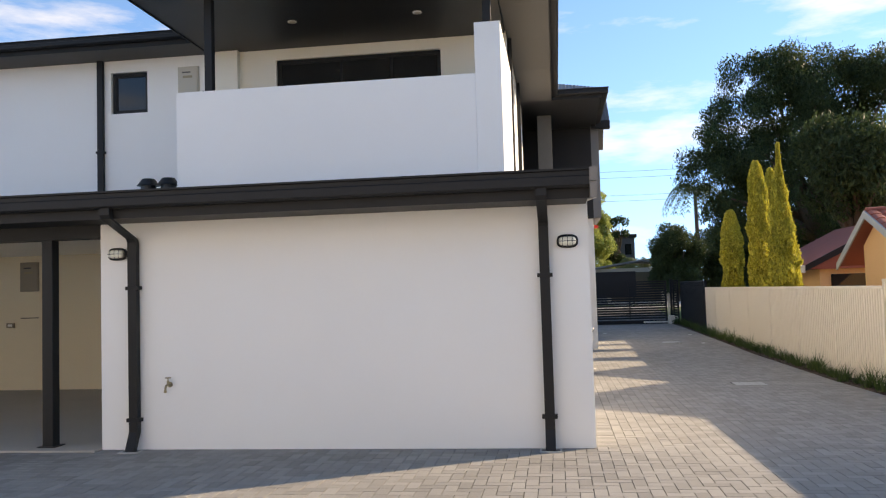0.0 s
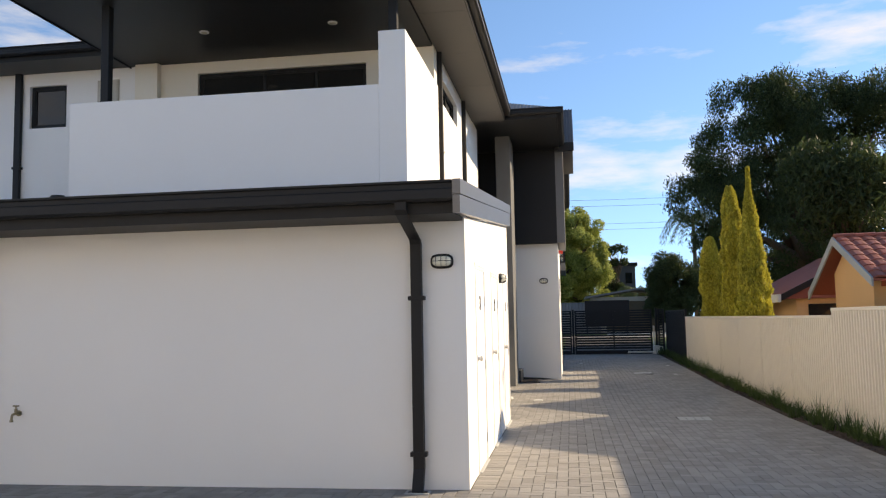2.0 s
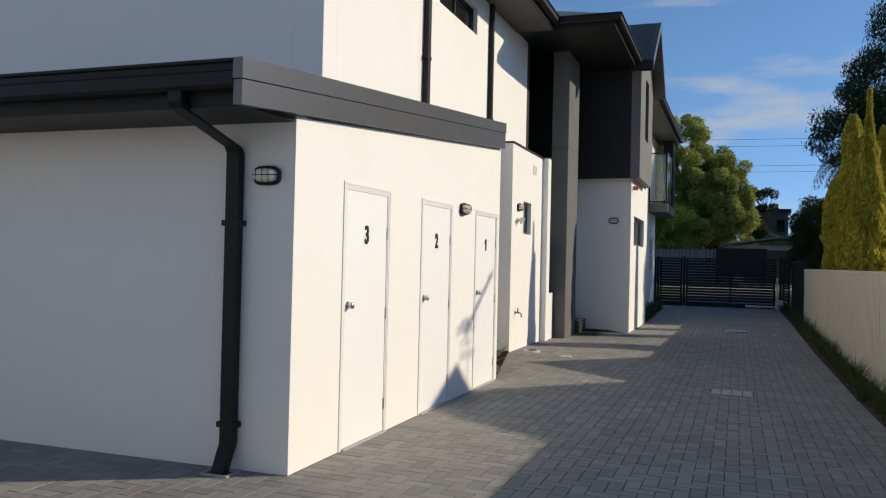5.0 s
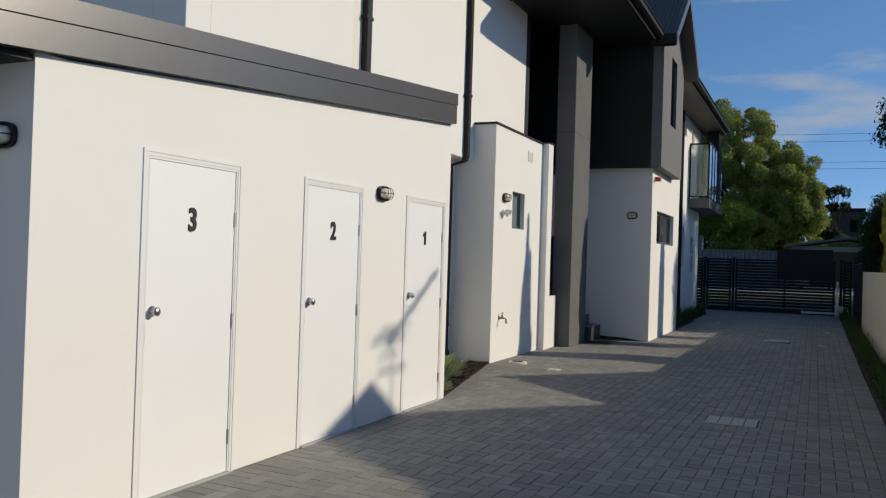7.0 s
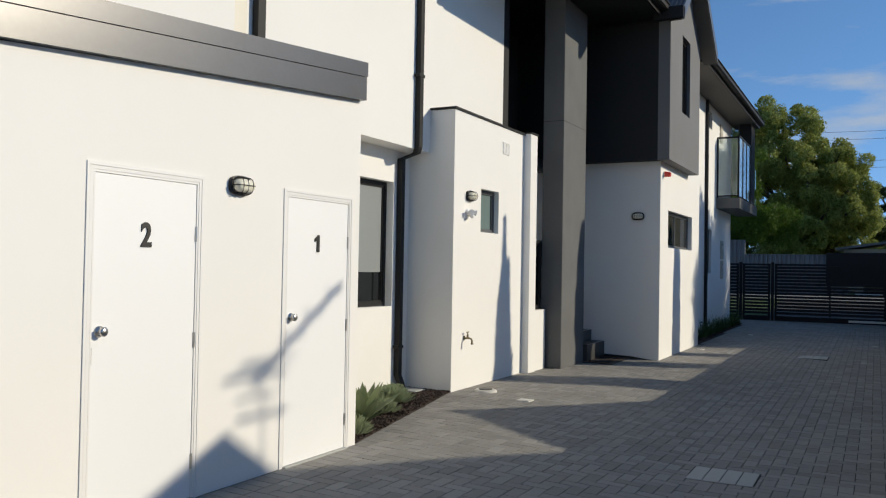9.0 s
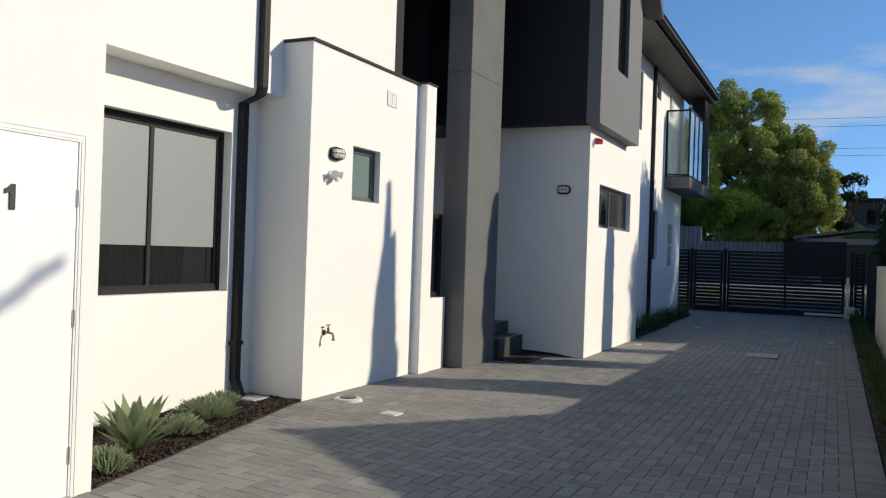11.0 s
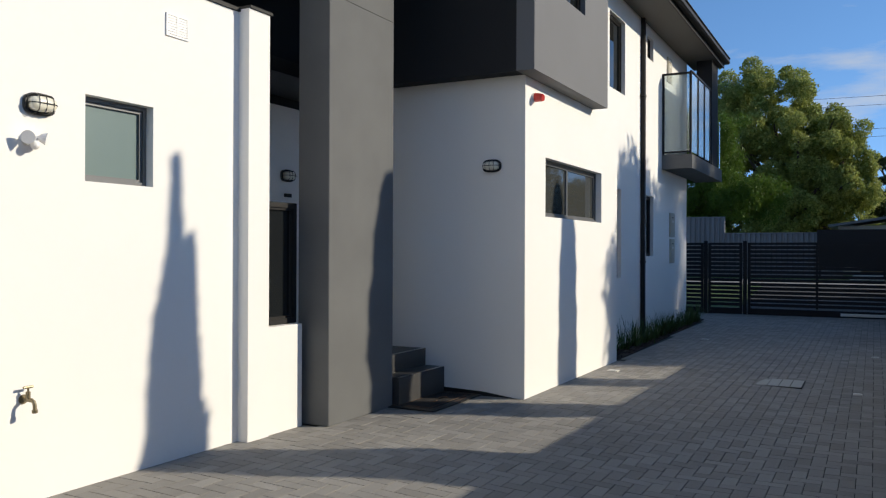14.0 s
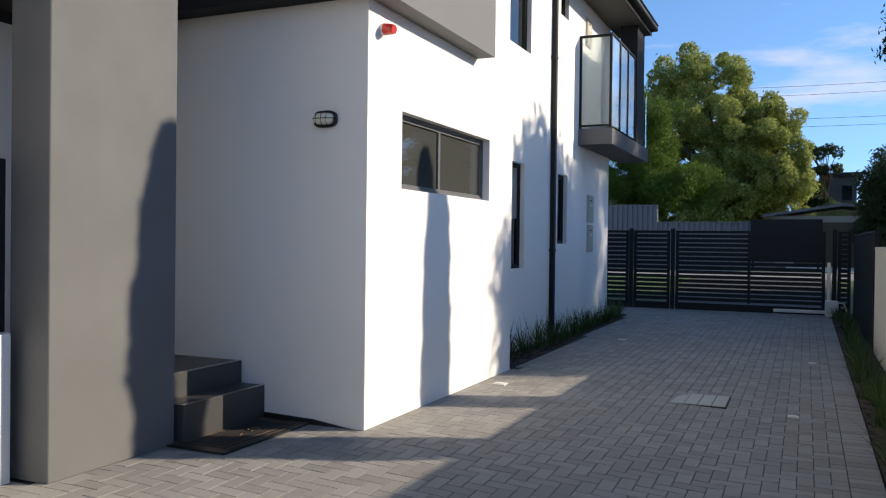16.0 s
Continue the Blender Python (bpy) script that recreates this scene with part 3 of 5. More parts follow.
# gable over the dark box: ridge along x
ay, az, ey, ez = 22.9, 7.2, 1.62, 5.92
structure(part("gable_wall", prism([(gy0, 5.9), (gy1, 5.9), (gy1, 6.02), (ay, az - 0.25), (gy0, 6.02)], "x", gx - 0.2, gx), SUNSIDEGREY), "charcoal gable triangle over the upper box, coloured as sunlit", "wall")
for sgn, nm in ((-1, "near"), (1, "far")):
    roof_slab("roof_gable_" + nm, "charcoal corrugated steel gable roof slope", [(1.36, ay, az), (1.36, ay + sgn * ey, ez), (-3, ay + sgn * ey, ez), (-3, ay, az)], 0.06)
    bm = prism([(ay, az + 0.02), (ay + sgn * (ey + 0.03), ez + 0.0), (ay + sgn * (ey + 0.03), ez - 0.2), (ay, az - 0.18)], "x", 1.36, 1.385)
    structure(part("barge_gable_" + nm, bm, BARGE), "grey steel barge board on the gable", "barge board")
    roof_under = [(1.36, ay, az - 0.2), (1.36, ay + sgn * ey, ez - 0.2), (1.1, ay + sgn * ey, ez - 0.2), (1.1, ay, az - 0.2)]
    roof_slab("soffit_gable_" + nm, "grey lined underside of the gable eave", roof_under, 0.01, SOFFIT)
bm = bmesh.new()
for i in range(30):
    x = 1.3 - i * 0.076
    tube(bm, [(x, ay - ey, ez + 0.005), (x, ay, az + 0.005)], 0.018, 6)
structure(part("roof_ribs_gable", bm, ROOFMETAL), "corrugation ribs of the gable roof", "roof")
structure(part("gable_eave_box", box(0.9, 1.385, 21.22, 21.34, 5.74, 5.94), METAL), "charcoal boxed end of the gable gutter", "gutter")

# lower skillion roof over stores and carport
roof_slab("roof_stores", "charcoal low-pitched steel roof over the stores", [(-14, 7.66, 2.675), (0.214, 7.66, 2.675), (0.214, 13.53, 3.22), (-14, 13.53, 3.22)], 0.1)
structure(part("eave_stores", box(-14, 0.2, 7.672, 8.298, 2.478, 2.51), METAL), "dark eave lining over the store wall", "ceiling")
structure(part("fascia_stores", box(-14, 0.215, 7.65, 7.67, 2.468, 2.68), METAL), "charcoal fascia of the lower roof", "fascia")
gutter("gutter_stores", "charcoal steel gutter of the lower roof", (-14, 7.648), (0.214, 7.648), 2.565, (0, -1), 0.175, 0.125)
structure(part("barge_stores", prism([(7.53, 2.455), (7.53, 2.61), (13.54, 3.2), (13.54, 3.0)], "x", 0.216, 0.278), BARGE), "grey steel barge cover climbing along the lower roof", "barge board")
structure(part("barge_stores_cap", prism([(7.52, 2.615), (7.52, 2.745), (13.545, 3.33), (13.545, 3.205)], "x", 0.2155, 0.286), BARGE), "grey steel capping on the barge", "flashing")

# ---- plain unseen walls, added to close the place and bounce sun onto shaded walls ----
wall("wall_bounce_back", "unseen white wall added behind to bounce sun onto the front", WHITE, "y", -3.6, 0.2, -14, 5.0, 0, 5.6)
wall("wall_bounce_left", "unseen low white wall added at the left to bounce sun", WHITE, "x", -14.0, 0.2, -3.4, 14.0, 0, 2.1)

# ---- carport ----
structure(part("carport_slab", box(-14, -5.13, 8.15, 14.0, -0.1, 0.02), CONCRETE), "pale concrete carport floor", "floor")
wall("wall_carport_back", "cream rendered wall at the back of the carport", BEIGE, "y", 14.0, 0.2, -14, -5.12, 0, 2.9)
wall("wall_carport_side", "cream rendered store wall inside the carport", BEIGE, "x", -4.92, 0.2, 8.53, 13.99, 0, 2.5)
structure(part("carport_ceiling", box(-14, -5.13, 8.3, 13.99, 2.52, 2.58), FRAMEWHITE), "pale lined carport ceiling", "ceiling")
structure(part("carport_beam", box(-14, -5.13, 8.3, 8.5, 2.33, 2.5), METAL), "dark steel beam over the carport opening", "beam")
post = thing("carport_post", "dark square steel carport post", "post")
part("shaft", box(-5.87, -5.74, 8.34, 8.47, 0.02, 2.33, 0.006), METAL, post)
part("base_plate", box(-5.91, -5.70, 8.30, 8.51, 0.02, 0.03), METAL, post)


# ---- neighbour side: fence ----
FX = 5.06
def corrugated(y0, y1, z0, z1, x, pitch=0.11, amp=0.025):
    """A fence sheet along y with a trapezoid profile, with thickness."""
    ys, k = [], 0
    pts = []
    n = int((y1 - y0) / pitch)
    for i in range(n):
        y = y0 + i * (y1 - y0) / n
        s = (y1 - y0) / n
        pts += [(y, -amp), (y + s * 0.35, -amp), (y + s * 0.5, amp), (y + s * 0.85, amp)]
    pts.append((y1, -amp))
    bm = bmesh.new()
    cols = [[bm.verts.new((x + dx + t, y, z)) for t, z in ((0, z0), (0, z1), (0.006, z1), (0.006, z0))] for y, dx in pts]
    for a, b in zip(cols, cols[1:]):
        for k in range(4):
            bm.faces.new((a[k], a[(k + 1) % 4], b[(k + 1) % 4], b[k]))
    bmesh.ops.recalc_face_normals(bm, faces=bm.faces)
    return bm


fence = thing("fence", "cream corrugated steel boundary fence behind the plants", "fence", at=(FX, 20, 0))
fence["kind"] = "structure"
y = -5.08
while y < 29.6:
    y1 = min(y + 2.36, 29.7)
    top = 1.61 if y1 < 13.9 else 1.5
    for nm, bmx, mt in (("sheet", corrugated(y + 0.02, y1 - 0.02, -0.22, top - 0.03, FX), FENCE),
                        ("cap_rail", box(FX - 0.028, FX + 0.034, y, y1 - 0.004, top - 0.035, top + 0.012, 0.006), FENCE),
                        ("fence_post", box(FX - 0.03, FX + 0.036, y - 0.028, y + 0.022, -0.22, top - 0.036), FENCE)):
        o = part(nm, bmx, mt, fence)
        o.location = (-FX, -20, 0)
    y = y1
dark = thing("side_panel_fence", "dark steel fence panel between gate and cream fence", "fence", at=(FX, 33, 0))
dark["kind"] = "structure"
o = part("sheet", corrugated(29.76, 35.7, -0.15, 1.72, FX, 0.12, 0.01), GATE, dark)
o.location = (-FX, -33, 0)
o = part("cap_rail", box(FX - 0.03, FX + 0.036, 29.72, 35.7, 1.72, 1.76), GATE, dark)
o.location = (-FX, -33, 0)
o = part("fence_post", box(FX - 0.04, FX + 0.046, 29.71, 29.79, -0.15, 1.719), GATE, dark)
o.location = (-FX, -33, 0)

# ---- gate ----
GY = 35.8


def slat_gate(name, label, x0, x1, posts, top=1.83):
    g = thing(name, label, "gate", at=((x0 + x1) / 2, GY, 0))
    cx = (x0 + x1) / 2
    bits = []
    bm = bmesh.new()
    add_box(bm, x0, x0 + 0.07, GY, GY + 0.05, -0.005, top)
    add_box(bm, x1 - 0.07, x1, GY, GY + 0.05, -0.005, top)
    add_box(bm, x0 + 0.07, x1 - 0.07, GY, GY + 0.05, top - 0.06, top)
    add_box(bm, x0 + 0.07, x1 - 0.07, GY, GY + 0.05, -0.005, 0.16)
    bits.append(("gate_frame", bm))
    for px in posts:
        bits.append(("stile", box(px - 0.03, px + 0.03, GY - 0.004, GY + 0.046, 0.181, top - 0.061)))
    k = 0
    z = 0.21
    while z + 0.07 < top - 0.06:
        bits.append(("slat", box(x0 + 0.071, x1 - 0.071, GY + 0.012, GY + 0.03, z, z + 0.076)))
        z += 0.104
    for nm, b in bits:
        o = part(nm, b, GATE, g)
        o.location = (-cx, -GY, 0)
    return g


slat_gate("gate_side_screen", "dark slatted aluminium screen beside the house", -0.9, 0.24, (-0.3,))
slat_gate("side_gate", "dark slatted aluminium pedestrian gate, shut", 0.36, 1.2, ())
slat_gate("sliding_gate", "dark slatted aluminium sliding driveway gate, shut", 1.33, 4.5, (2.94,))
slat_gate("fixed_screen", "narrow dark slatted screen beside the gate", 4.74, 5.0, ())
for x in (0.3, 1.265, 4.68):
    gp = thing("gate_post", "dark square aluminium gate post", "post", "gate posts", at=(x, GY, 0))
    part("shaft", box(-0.045, 0.045, -0.02, 0.06, -0.03, 1.86), GATE, gp)
    part("cap", box(-0.05, 0.05, -0.025, 0.065, 1.86, 1.875, 0.004), GATE, gp)
gs = thing("gate_stop_post", "bare galvanised steel post by the gate", "post", at=(4.57, GY + 0.03, 0))
part("shaft", box(-0.035, 0.035, -0.03, 0.03, -0.03, 1.15, 0.004), STEEL, gs)
part("foot_plate", box(-0.06, 0.06, -0.05, 0.05, -0.03, 0.012, 0.003), STEEL, gs)
mo = thing("gate_motor", "pale plastic gate motor with cables by the gate", "gate motor", at=(4.62, GY - 0.25, 0))
part("housing", box(-0.12, 0.14, -0.1, 0.12, -0.01, 0.34, 0.02), PALE, mo)
part("arm", box(-1.15, -0.121, -0.03, 0.03, 0.05, 0.12, 0.01), PALE, mo)
bm = bmesh.new()
tube(bm, [(0.14, 0, 0.3), (0.25, 0, 0.28), (0.3, 0, 0.12), (0.2, 0, 0.0), (0.1, -0.12, 0.05)], 0.015, 8)
part("cable", bm, PALE, mo)

# ---- beyond the gate ----
sg = thing("signboard", "dark blank roadside signboard on two posts", "sign", at=(3.35, 51.5, 0))
part("board", box(-1.3, 1.35, -0.03, 0.03, 0.98, 2.55), GATE, sg)
for x in (-1.2, 1.2):
    part("leg", box(x - 0.04, x + 0.04, 0.031, 0.11, 0, 2.5), GATE, sg)
ff = thing("far_fence", "grey corrugated steel fence across the street", "fence", at=(0, 52.5, 0))
ff["kind"] = "structure"
for i in range(8):
    x = -16.2 + i * 2.4
    top = 2.42 if x > -2.0 else 2.8 if x > -4.0 else 3.16
    o = part("sheet", corrugated(x, x + 2.4, 0.4, top, 0, 0.2, 0.03), GREYFENCE, ff)
    o.matrix_local = Matrix.Rotation(-math.pi / 2, 4, "Z")
    part("rail", box(x, x + 2.399, -0.05, 0.05, top, top + 0.05), GREYFENCE, ff)
shed = thing("shed", "low cream shed with a grey skillion roof", "shed", at=(5.2, 58, 0))
part("wall", box(-2.6, 3.2, 0, 4, 0, 2.9), METERGREY, shed)
part("roof", prism([(-3.0, 2.95), (0.4, 3.45), (3.6, 3.15), (3.6, 3.05), (0.4, 3.33), (-3.0, 2.83)], "y", -0.5, 4.4), GREYFENCE, shed)
part("door", box(-1.6, 1.8, -0.02, -0.002, 0, 2.6), SOIL, shed, "brown roller door")
fh = thing("far_house", "dark two-storey house far across the street", "house", at=(6.1, 78, 0))
part("wall", box(-1.0, 1.1, 0, 6, 0, 6.2), ROOFMETAL, fh)
part("roof", box(-1.2, 1.3, -0.2, 6.2, 6.2, 6.5), METAL, fh)
part("window", box(0.2, 0.8, -0.03, -0.002, 4.6, 5.6), DARKGLASS, fh)
ch = thing("cream_house", "cream rendered house wall far behind the trees", "house", at=(-10.0, 72, 0))
part("wall", box(-5, 2.95, 0, 6, 0, 5.6), BEIGE, ch)
part("roof", prism([(-5.4, 5.6), (3.4, 5.6), (-1.0, 7.4)], "y", -0.4, 6.4), TILE, ch)
wr = thing("power_lines", "thin black overhead power cables on timber poles", "cables", at=(0, 76, 0))
for px in (-40, 60):
    bm = bmesh.new()
    tube(bm, [(px, 0.3, -0.1), (px, 0.3, 20)], 0.16, 8, 0.11)
    part("pole", bm, BARK, wr)

for z0, yy in ((9.95, 0), (9.5, 0.6), (12.2, 0.3), (11.7, 0.9)):
    bm = bmesh.new()
    tube(bm, [(x, yy, z0 + 0.0016 * (x - 8) ** 2) for x in range(-40, 61, 4)], 0.012, 5)
    part("cable", bm, BLACKPLASTIC, wr)

# ---- neighbour's house over the fence ----
nh = thing("neighbour_house", "apricot rendered house with red tiled gable roof", "house", at=(7, 19, 0))


def under(o, ob):
    o.location = -Vector(ob.location)
    return o


gz, ga, gx0 = 3.15, 19.35, 6.8
SLOPES = {-1: (2.2, 0.97), 1: (2.0, 1.13)}  # run and drop of the near and the far roof slope
under(part("wall", box(gx0 + 0.3, 10.5, 18.0, 20.35, -0.05, 2.05), ORANGE, nh), nh)
under(part("gable", prism([(18.0, 2.051), (20.35, 2.051), (20.35, 2.42), (ga, gz - 0.12), (18.0, 2.4)], "x", gx0 + 0.3, gx0 + 0.45), ORANGE, nh), nh)
for sgn in (-1, 1):
    gw, gd = SLOPES[sgn]
    y1, z1 = ga + sgn * gw, gz - gd
    roofp = under(part("roof", prism([(ga, gz), (y1, z1), (y1, z1 - 0.05), (ga, gz - 0.05)], "x", gx0 + 0.02, 10.4), TILE, nh), nh)
    under(part("barge_board", prism([(ga, gz + 0.02), (y1, z1 + 0.02), (y1, z1 - 0.15), (ga, gz - 0.15)], "x", gx0 - 0.02, gx0 + 0.018), BARGEPAINT, nh, "blue-grey painted barge board"), nh)
    for r in range(8):
        t0 = r / 8
        yy, zz = ga + sgn * gw * t0, gz - gd * t0
        for c in range(12 if sgn < 0 else 3):
            xx = gx0 + 0.03 + c * 0.26
            bm = bmesh.new()
            dy, dz = sgn * gw / 8 * 1.06, gd / 8 * 1.06
            a = [bm.verts.new((xx + u * 0.255, yy + v * dy, zz - v * dz + 0.014 + 0.02 * v + (0.03 if k else 0))) for u, v, k in ((0, 0, 0), (0.3, 0, 1), (0.7, 0, 1), (1, 0, 0), (0, 1, 0), (0.3, 1, 1), (0.7, 1, 1), (1, 1, 0))]
            for i in range(3):
                bm.faces.new((a[i], a[i + 1], a[i + 5], a[i + 4]))
            b0 = [bm.verts.new((v.co.x, v.co.y, v.co.z - 0.03)) for v in a[4:]]
            for i in range(3):
                bm.faces.new((a[4 + i], a[5 + i], b0[i + 1], b0[i]))
            part("roof_tile", bm, TILE, roofp)
    for c in range(8 if sgn < 0 else 0):
        bm = bmesh.new()
        tube(bm, [(gx0 + 0.03 + c * 0.42, ga, gz + 0.02), (gx0 + 0.44 + c * 0.42, ga, gz + 0.03)], 0.07, 8)
        part("ridge_tile", bm, TILE, roofp)
ng = thing("neighbour_extension", "low red tiled roof wing behind the fence", "house", at=(9, 26, 0))
under(part("roof", prism([(6.85, 2.06), (9.4, 3.35), (12, 3.35), (12, 1.95), (6.85, 1.95)], "y", 24.2, 29.5), TILE, ng), ng)
under(part("fascia", box(6.78, 6.848, 24.15, 29.5, 1.86, 2.08), PALE, ng, "pale painted fascia"), ng)
under(part("gable_trim", prism([(6.85, 1.9), (6.85, 2.07), (9.4, 3.36), (9.4, 3.16)], "y", 24.14, 24.198), METAL, ng, "dark painted barge board"), ng)
under(part("wall", box(7.3, 11.9, 24.4, 29.4, -0.05, 1.95), ORANGE, ng), ng)
under(part("window", box(7.6, 8.6, 24.36, 24.398, 0.9, 1.8), DARKGLASS, ng), ng)
# its main roof stands further in and shades the driveway
nm = thing("neighbour_main_house", "apricot rendered main house with a red gable", "house", at=(12, 17, 0))
under(part("roof", prism([(12.2, 2.5), (14.46, 3.5), (16.95, 4.6), (18.42, 3.58), (18.9, 3.2), (18.9, 2.5)], "x", 9.0, 16), TILE, nm), nm)
under(part("wall", box(9.3, 15.8, 12.6, 18.8, -0.05, 2.499), ORANGE, nm), nm)
an = thing("television_antenna", "aluminium television antenna on the neighbour's roof", "antenna", at=(9.2, 17.45, 4.2))
bm = bmesh.new()
tube(bm, [(0, 0, 0), (0, 0, 0.95)], 0.010, 8)
part("mast", bm, STEEL, an)
bm = bmesh.new()
tube(bm, [(0.15, -0.03, 0.88), (-1.3, 0.23, 0.88)], 0.028, 8)
part("boom", bm, STEEL, an)
for i, (s, hw) in enumerate(((0.1, 0.34), (-0.12, 0.3), (-0.45, 0.16), (-0.8, 0.13), (-1.15, 0.11))):
    bm = bmesh.new()
    tube(bm, [(s, -hw - s * 0.18, 0.9), (s, hw - s * 0.18, 0.9)], 0.02 if i == 0 else 0.01, 6)
    part("element", bm, STEEL, an)
bm = bmesh.new()
for k in (0.76, 0.98):
    tube(bm, [(0.12, -0.22, k), (0.12, 0.22, k)], 0.012, 6)
tube(bm, [(0.12, 0, 0.74), (0.12, 0, 1.0)], 0.01, 6)
tube(bm, [(0.0, 0, 0.88), (0.12, 0, 0.88)], 0.015, 6)
part("reflector", bm, STEEL, an)
bm = bmesh.new()
tube(bm, [(0.0, -0.28, 0.56), (0.0, 0.28, 0.56)], 0.018, 6)
part("lower_element", bm, STEEL, an)

# ---- trees and plants ----
def from_arrays(name, verts, faces, mat, parent=None, label=""):
    me = bpy.data.meshes.new(name)
    me.from_pydata(verts, [], faces)
    me.materials.append(mat)
    ob = new(name, me)
    if parent is not None:
        ob.parent = parent
    return tagged(ob, label)


def leaf_cloud(rng, centres, radii, count, size, droop=0.0, thin=0.45, shell=0.55, flat=1.0):
    """Leaves as small bent quads strewn through the outer part of many lobes."""
    n = count
    which = rng.choice(len(centres), n, p=(radii ** 2) / (radii ** 2).sum())
    d = rng.normal(size=(n, 3))
    d /= np.linalg.norm(d, axis=1)[:, None]
    rr = radii[which] * (shell + (1 - shell) * rng.random(n) ** 0.6) * (1 + 0.12 * rng.normal(size=n))
    c = centres[which] + d * rr[:, None] * np.array((1, 1, flat))
    u = rng.normal(size=(n, 3))
    u[:, 2] -= droop
    u /= np.linalg.norm(u, axis=1)[:, None]
    v = np.cross(u, rng.normal(size=(n, 3)))
    v /= np.linalg.norm(v, axis=1)[:, None]
    s = size * (0.6 + 0.8 * rng.random(n))[:, None]
    w = np.cross(u, v) * s * 0.12
    a = c - u * s * 0.5
    b = c + v * s * thin * 0.5 + w
    e = c + u * s * 0.5
    f = c - v * s * thin * 0.5 + w
    verts = np.stack((a, b, e, f), axis=1).reshape(-1, 3)
    faces = np.arange(n * 4).reshape(n, 4)
    return verts, faces


def lobes(rng, centre, extent, n, r0, r1, hollow=0.35):
    """Centres and sizes of leaf lobes filling an ellipsoid unevenly."""
    d = rng.normal(size=(n, 3))
    d /= np.linalg.norm(d, axis=1)[:, None]
    k = hollow + (1 - hollow) * rng.random(n) ** 0.5
    c = np.array(centre) + d * k[:, None] * np.array(extent)
    return c, r0 + (r1 - r0) * rng.random(n)


def tree(name, label, base, trunk_h, trunk_r, crowns, leaf_mat, count, size, seed, droop=0.0, thin=0.45, shell=0.5):
    """A tree: tapered trunk, limbs to its lobes, a crown of leaves. crowns: (centre, extent, lobes, r0, r1), world places."""
    rng = np.random.default_rng(seed)
    t = thing(name, label, "tree", at=base)
    b = Vector(base)
    bm = bmesh.new()
    top = Vector((0.15, 0.1, trunk_h))
    tube(bm, [(0, 0, -0.1), (0.03, 0.05, trunk_h * 0.4), top], trunk_r, 10, trunk_r * 0.65)
    cs, rs = [], []
    for centre, extent, n, r0, r1 in crowns:
        c, r = lobes(rng, centre, extent, n, r0, r1)
        cs.append(c)
        rs.append(r)
    cs, rs = np.vstack(cs), np.concatenate(rs)
    for i in range(0, len(cs), max(1, len(cs) // 26)):
        e = Vector(cs[i]) - b
        mid = top.lerp(e, 0.5) + Vector((0, 0, 0.25))
        tube(bm, [top - Vector((0, 0, trunk_h * 0.25 * rng.random())), mid, e], trunk_r * 0.42, 6, trunk_r * 0.07)
    part("trunk", bm, BARK, t, smooth=True)
    v, f = leaf_cloud(rng, cs - np.array(base), rs, count, size, droop, thin, shell)
    from_arrays("crown", v, f, leaf_mat, t)
    return t


tree("peppermint_tree", "large dark green drooping peppermint tree", (12.5, 42, 0), 4.0, 0.5,
     [((10.6, 42, 9.6), (3.3, 2.6, 3.4), 60, 0.45, 1.05), ((13.2, 43, 11.0), (2.8, 2.6, 2.5), 44, 0.45, 1.0), ((16.8, 42, 9.4), (2.7, 2.8, 3.9), 52, 0.45, 1.05), ((8.5, 41.5, 7.0), (2.2, 2.2, 3.0), 40, 0.35, 0.8), ((12.3, 42, 5.2), (5.4, 3.0, 2.3), 90, 0.5, 1.0), ((20.5, 43, 8.4), (2.6, 2.8, 4.4), 40, 0.5, 1.05)],
     DARKLEAF, 200000, 0.17, 3, droop=1.3, thin=0.3, shell=0.3)
tree("dark_hedge_tree", "dense dark green low trees across the street", (13.4, 58, 0.5), 1.0, 0.2,
     [((10.6, 58, 3.4), (1.5, 1.3, 2.4), 36, 0.45, 0.85), ((12.2, 58, 3.2), (2.2, 1.4, 2.2), 44, 0.45, 0.9), ((16.2, 58, 3.6), (3.1, 1.4, 2.5), 50, 0.45, 0.95)], DARKLEAF, 68000, 0.19, 15, droop=0.5, thin=0.4)
tree("camphor_tree", "large rounded green tree across the street", (-0.2, 68, 0), 3.4, 0.5,
     [((-1.7, 68, 9.1), (4.3, 3.4, 4.2), 210, 0.28, 0.7), ((1.9, 68, 6.9), (2.4, 2.8, 3.0), 95, 0.28, 0.62), ((-0.3, 68, 5.0), (4.8, 2.8, 1.9), 120, 0.3, 0.65), ((-1.0, 68, 2.9), (6.0, 2.6, 1.5), 110, 0.35, 0.7)],
     GREENLEAF, 250000, 0.165, 5, thin=0.55, shell=0.6)
tree("far_hedge", "low dark green hedge beyond the far fence", (3.5, 72, 0.4), 1.0, 0.12,
     [((4.5, 72, 2.0), (4.2, 1.2, 1.6), 60, 0.4, 0.8)], DARKLEAF, 26000, 0.2, 17, thin=0.5)
tree("feathery_tree", "bright green feathery tree behind the far fence", (-2.9, 55, 0), 2.6, 0.18,
     [((-2.8, 55, 7.0), (1.8, 1.6, 2.1), 40, 0.35, 0.85), ((-2.4, 54.6, 4.1), (2.7, 1.7, 1.0), 44, 0.35, 0.8)],
     BRIGHTLEAF, 70000, 0.14, 7, droop=0.8, thin=0.3)
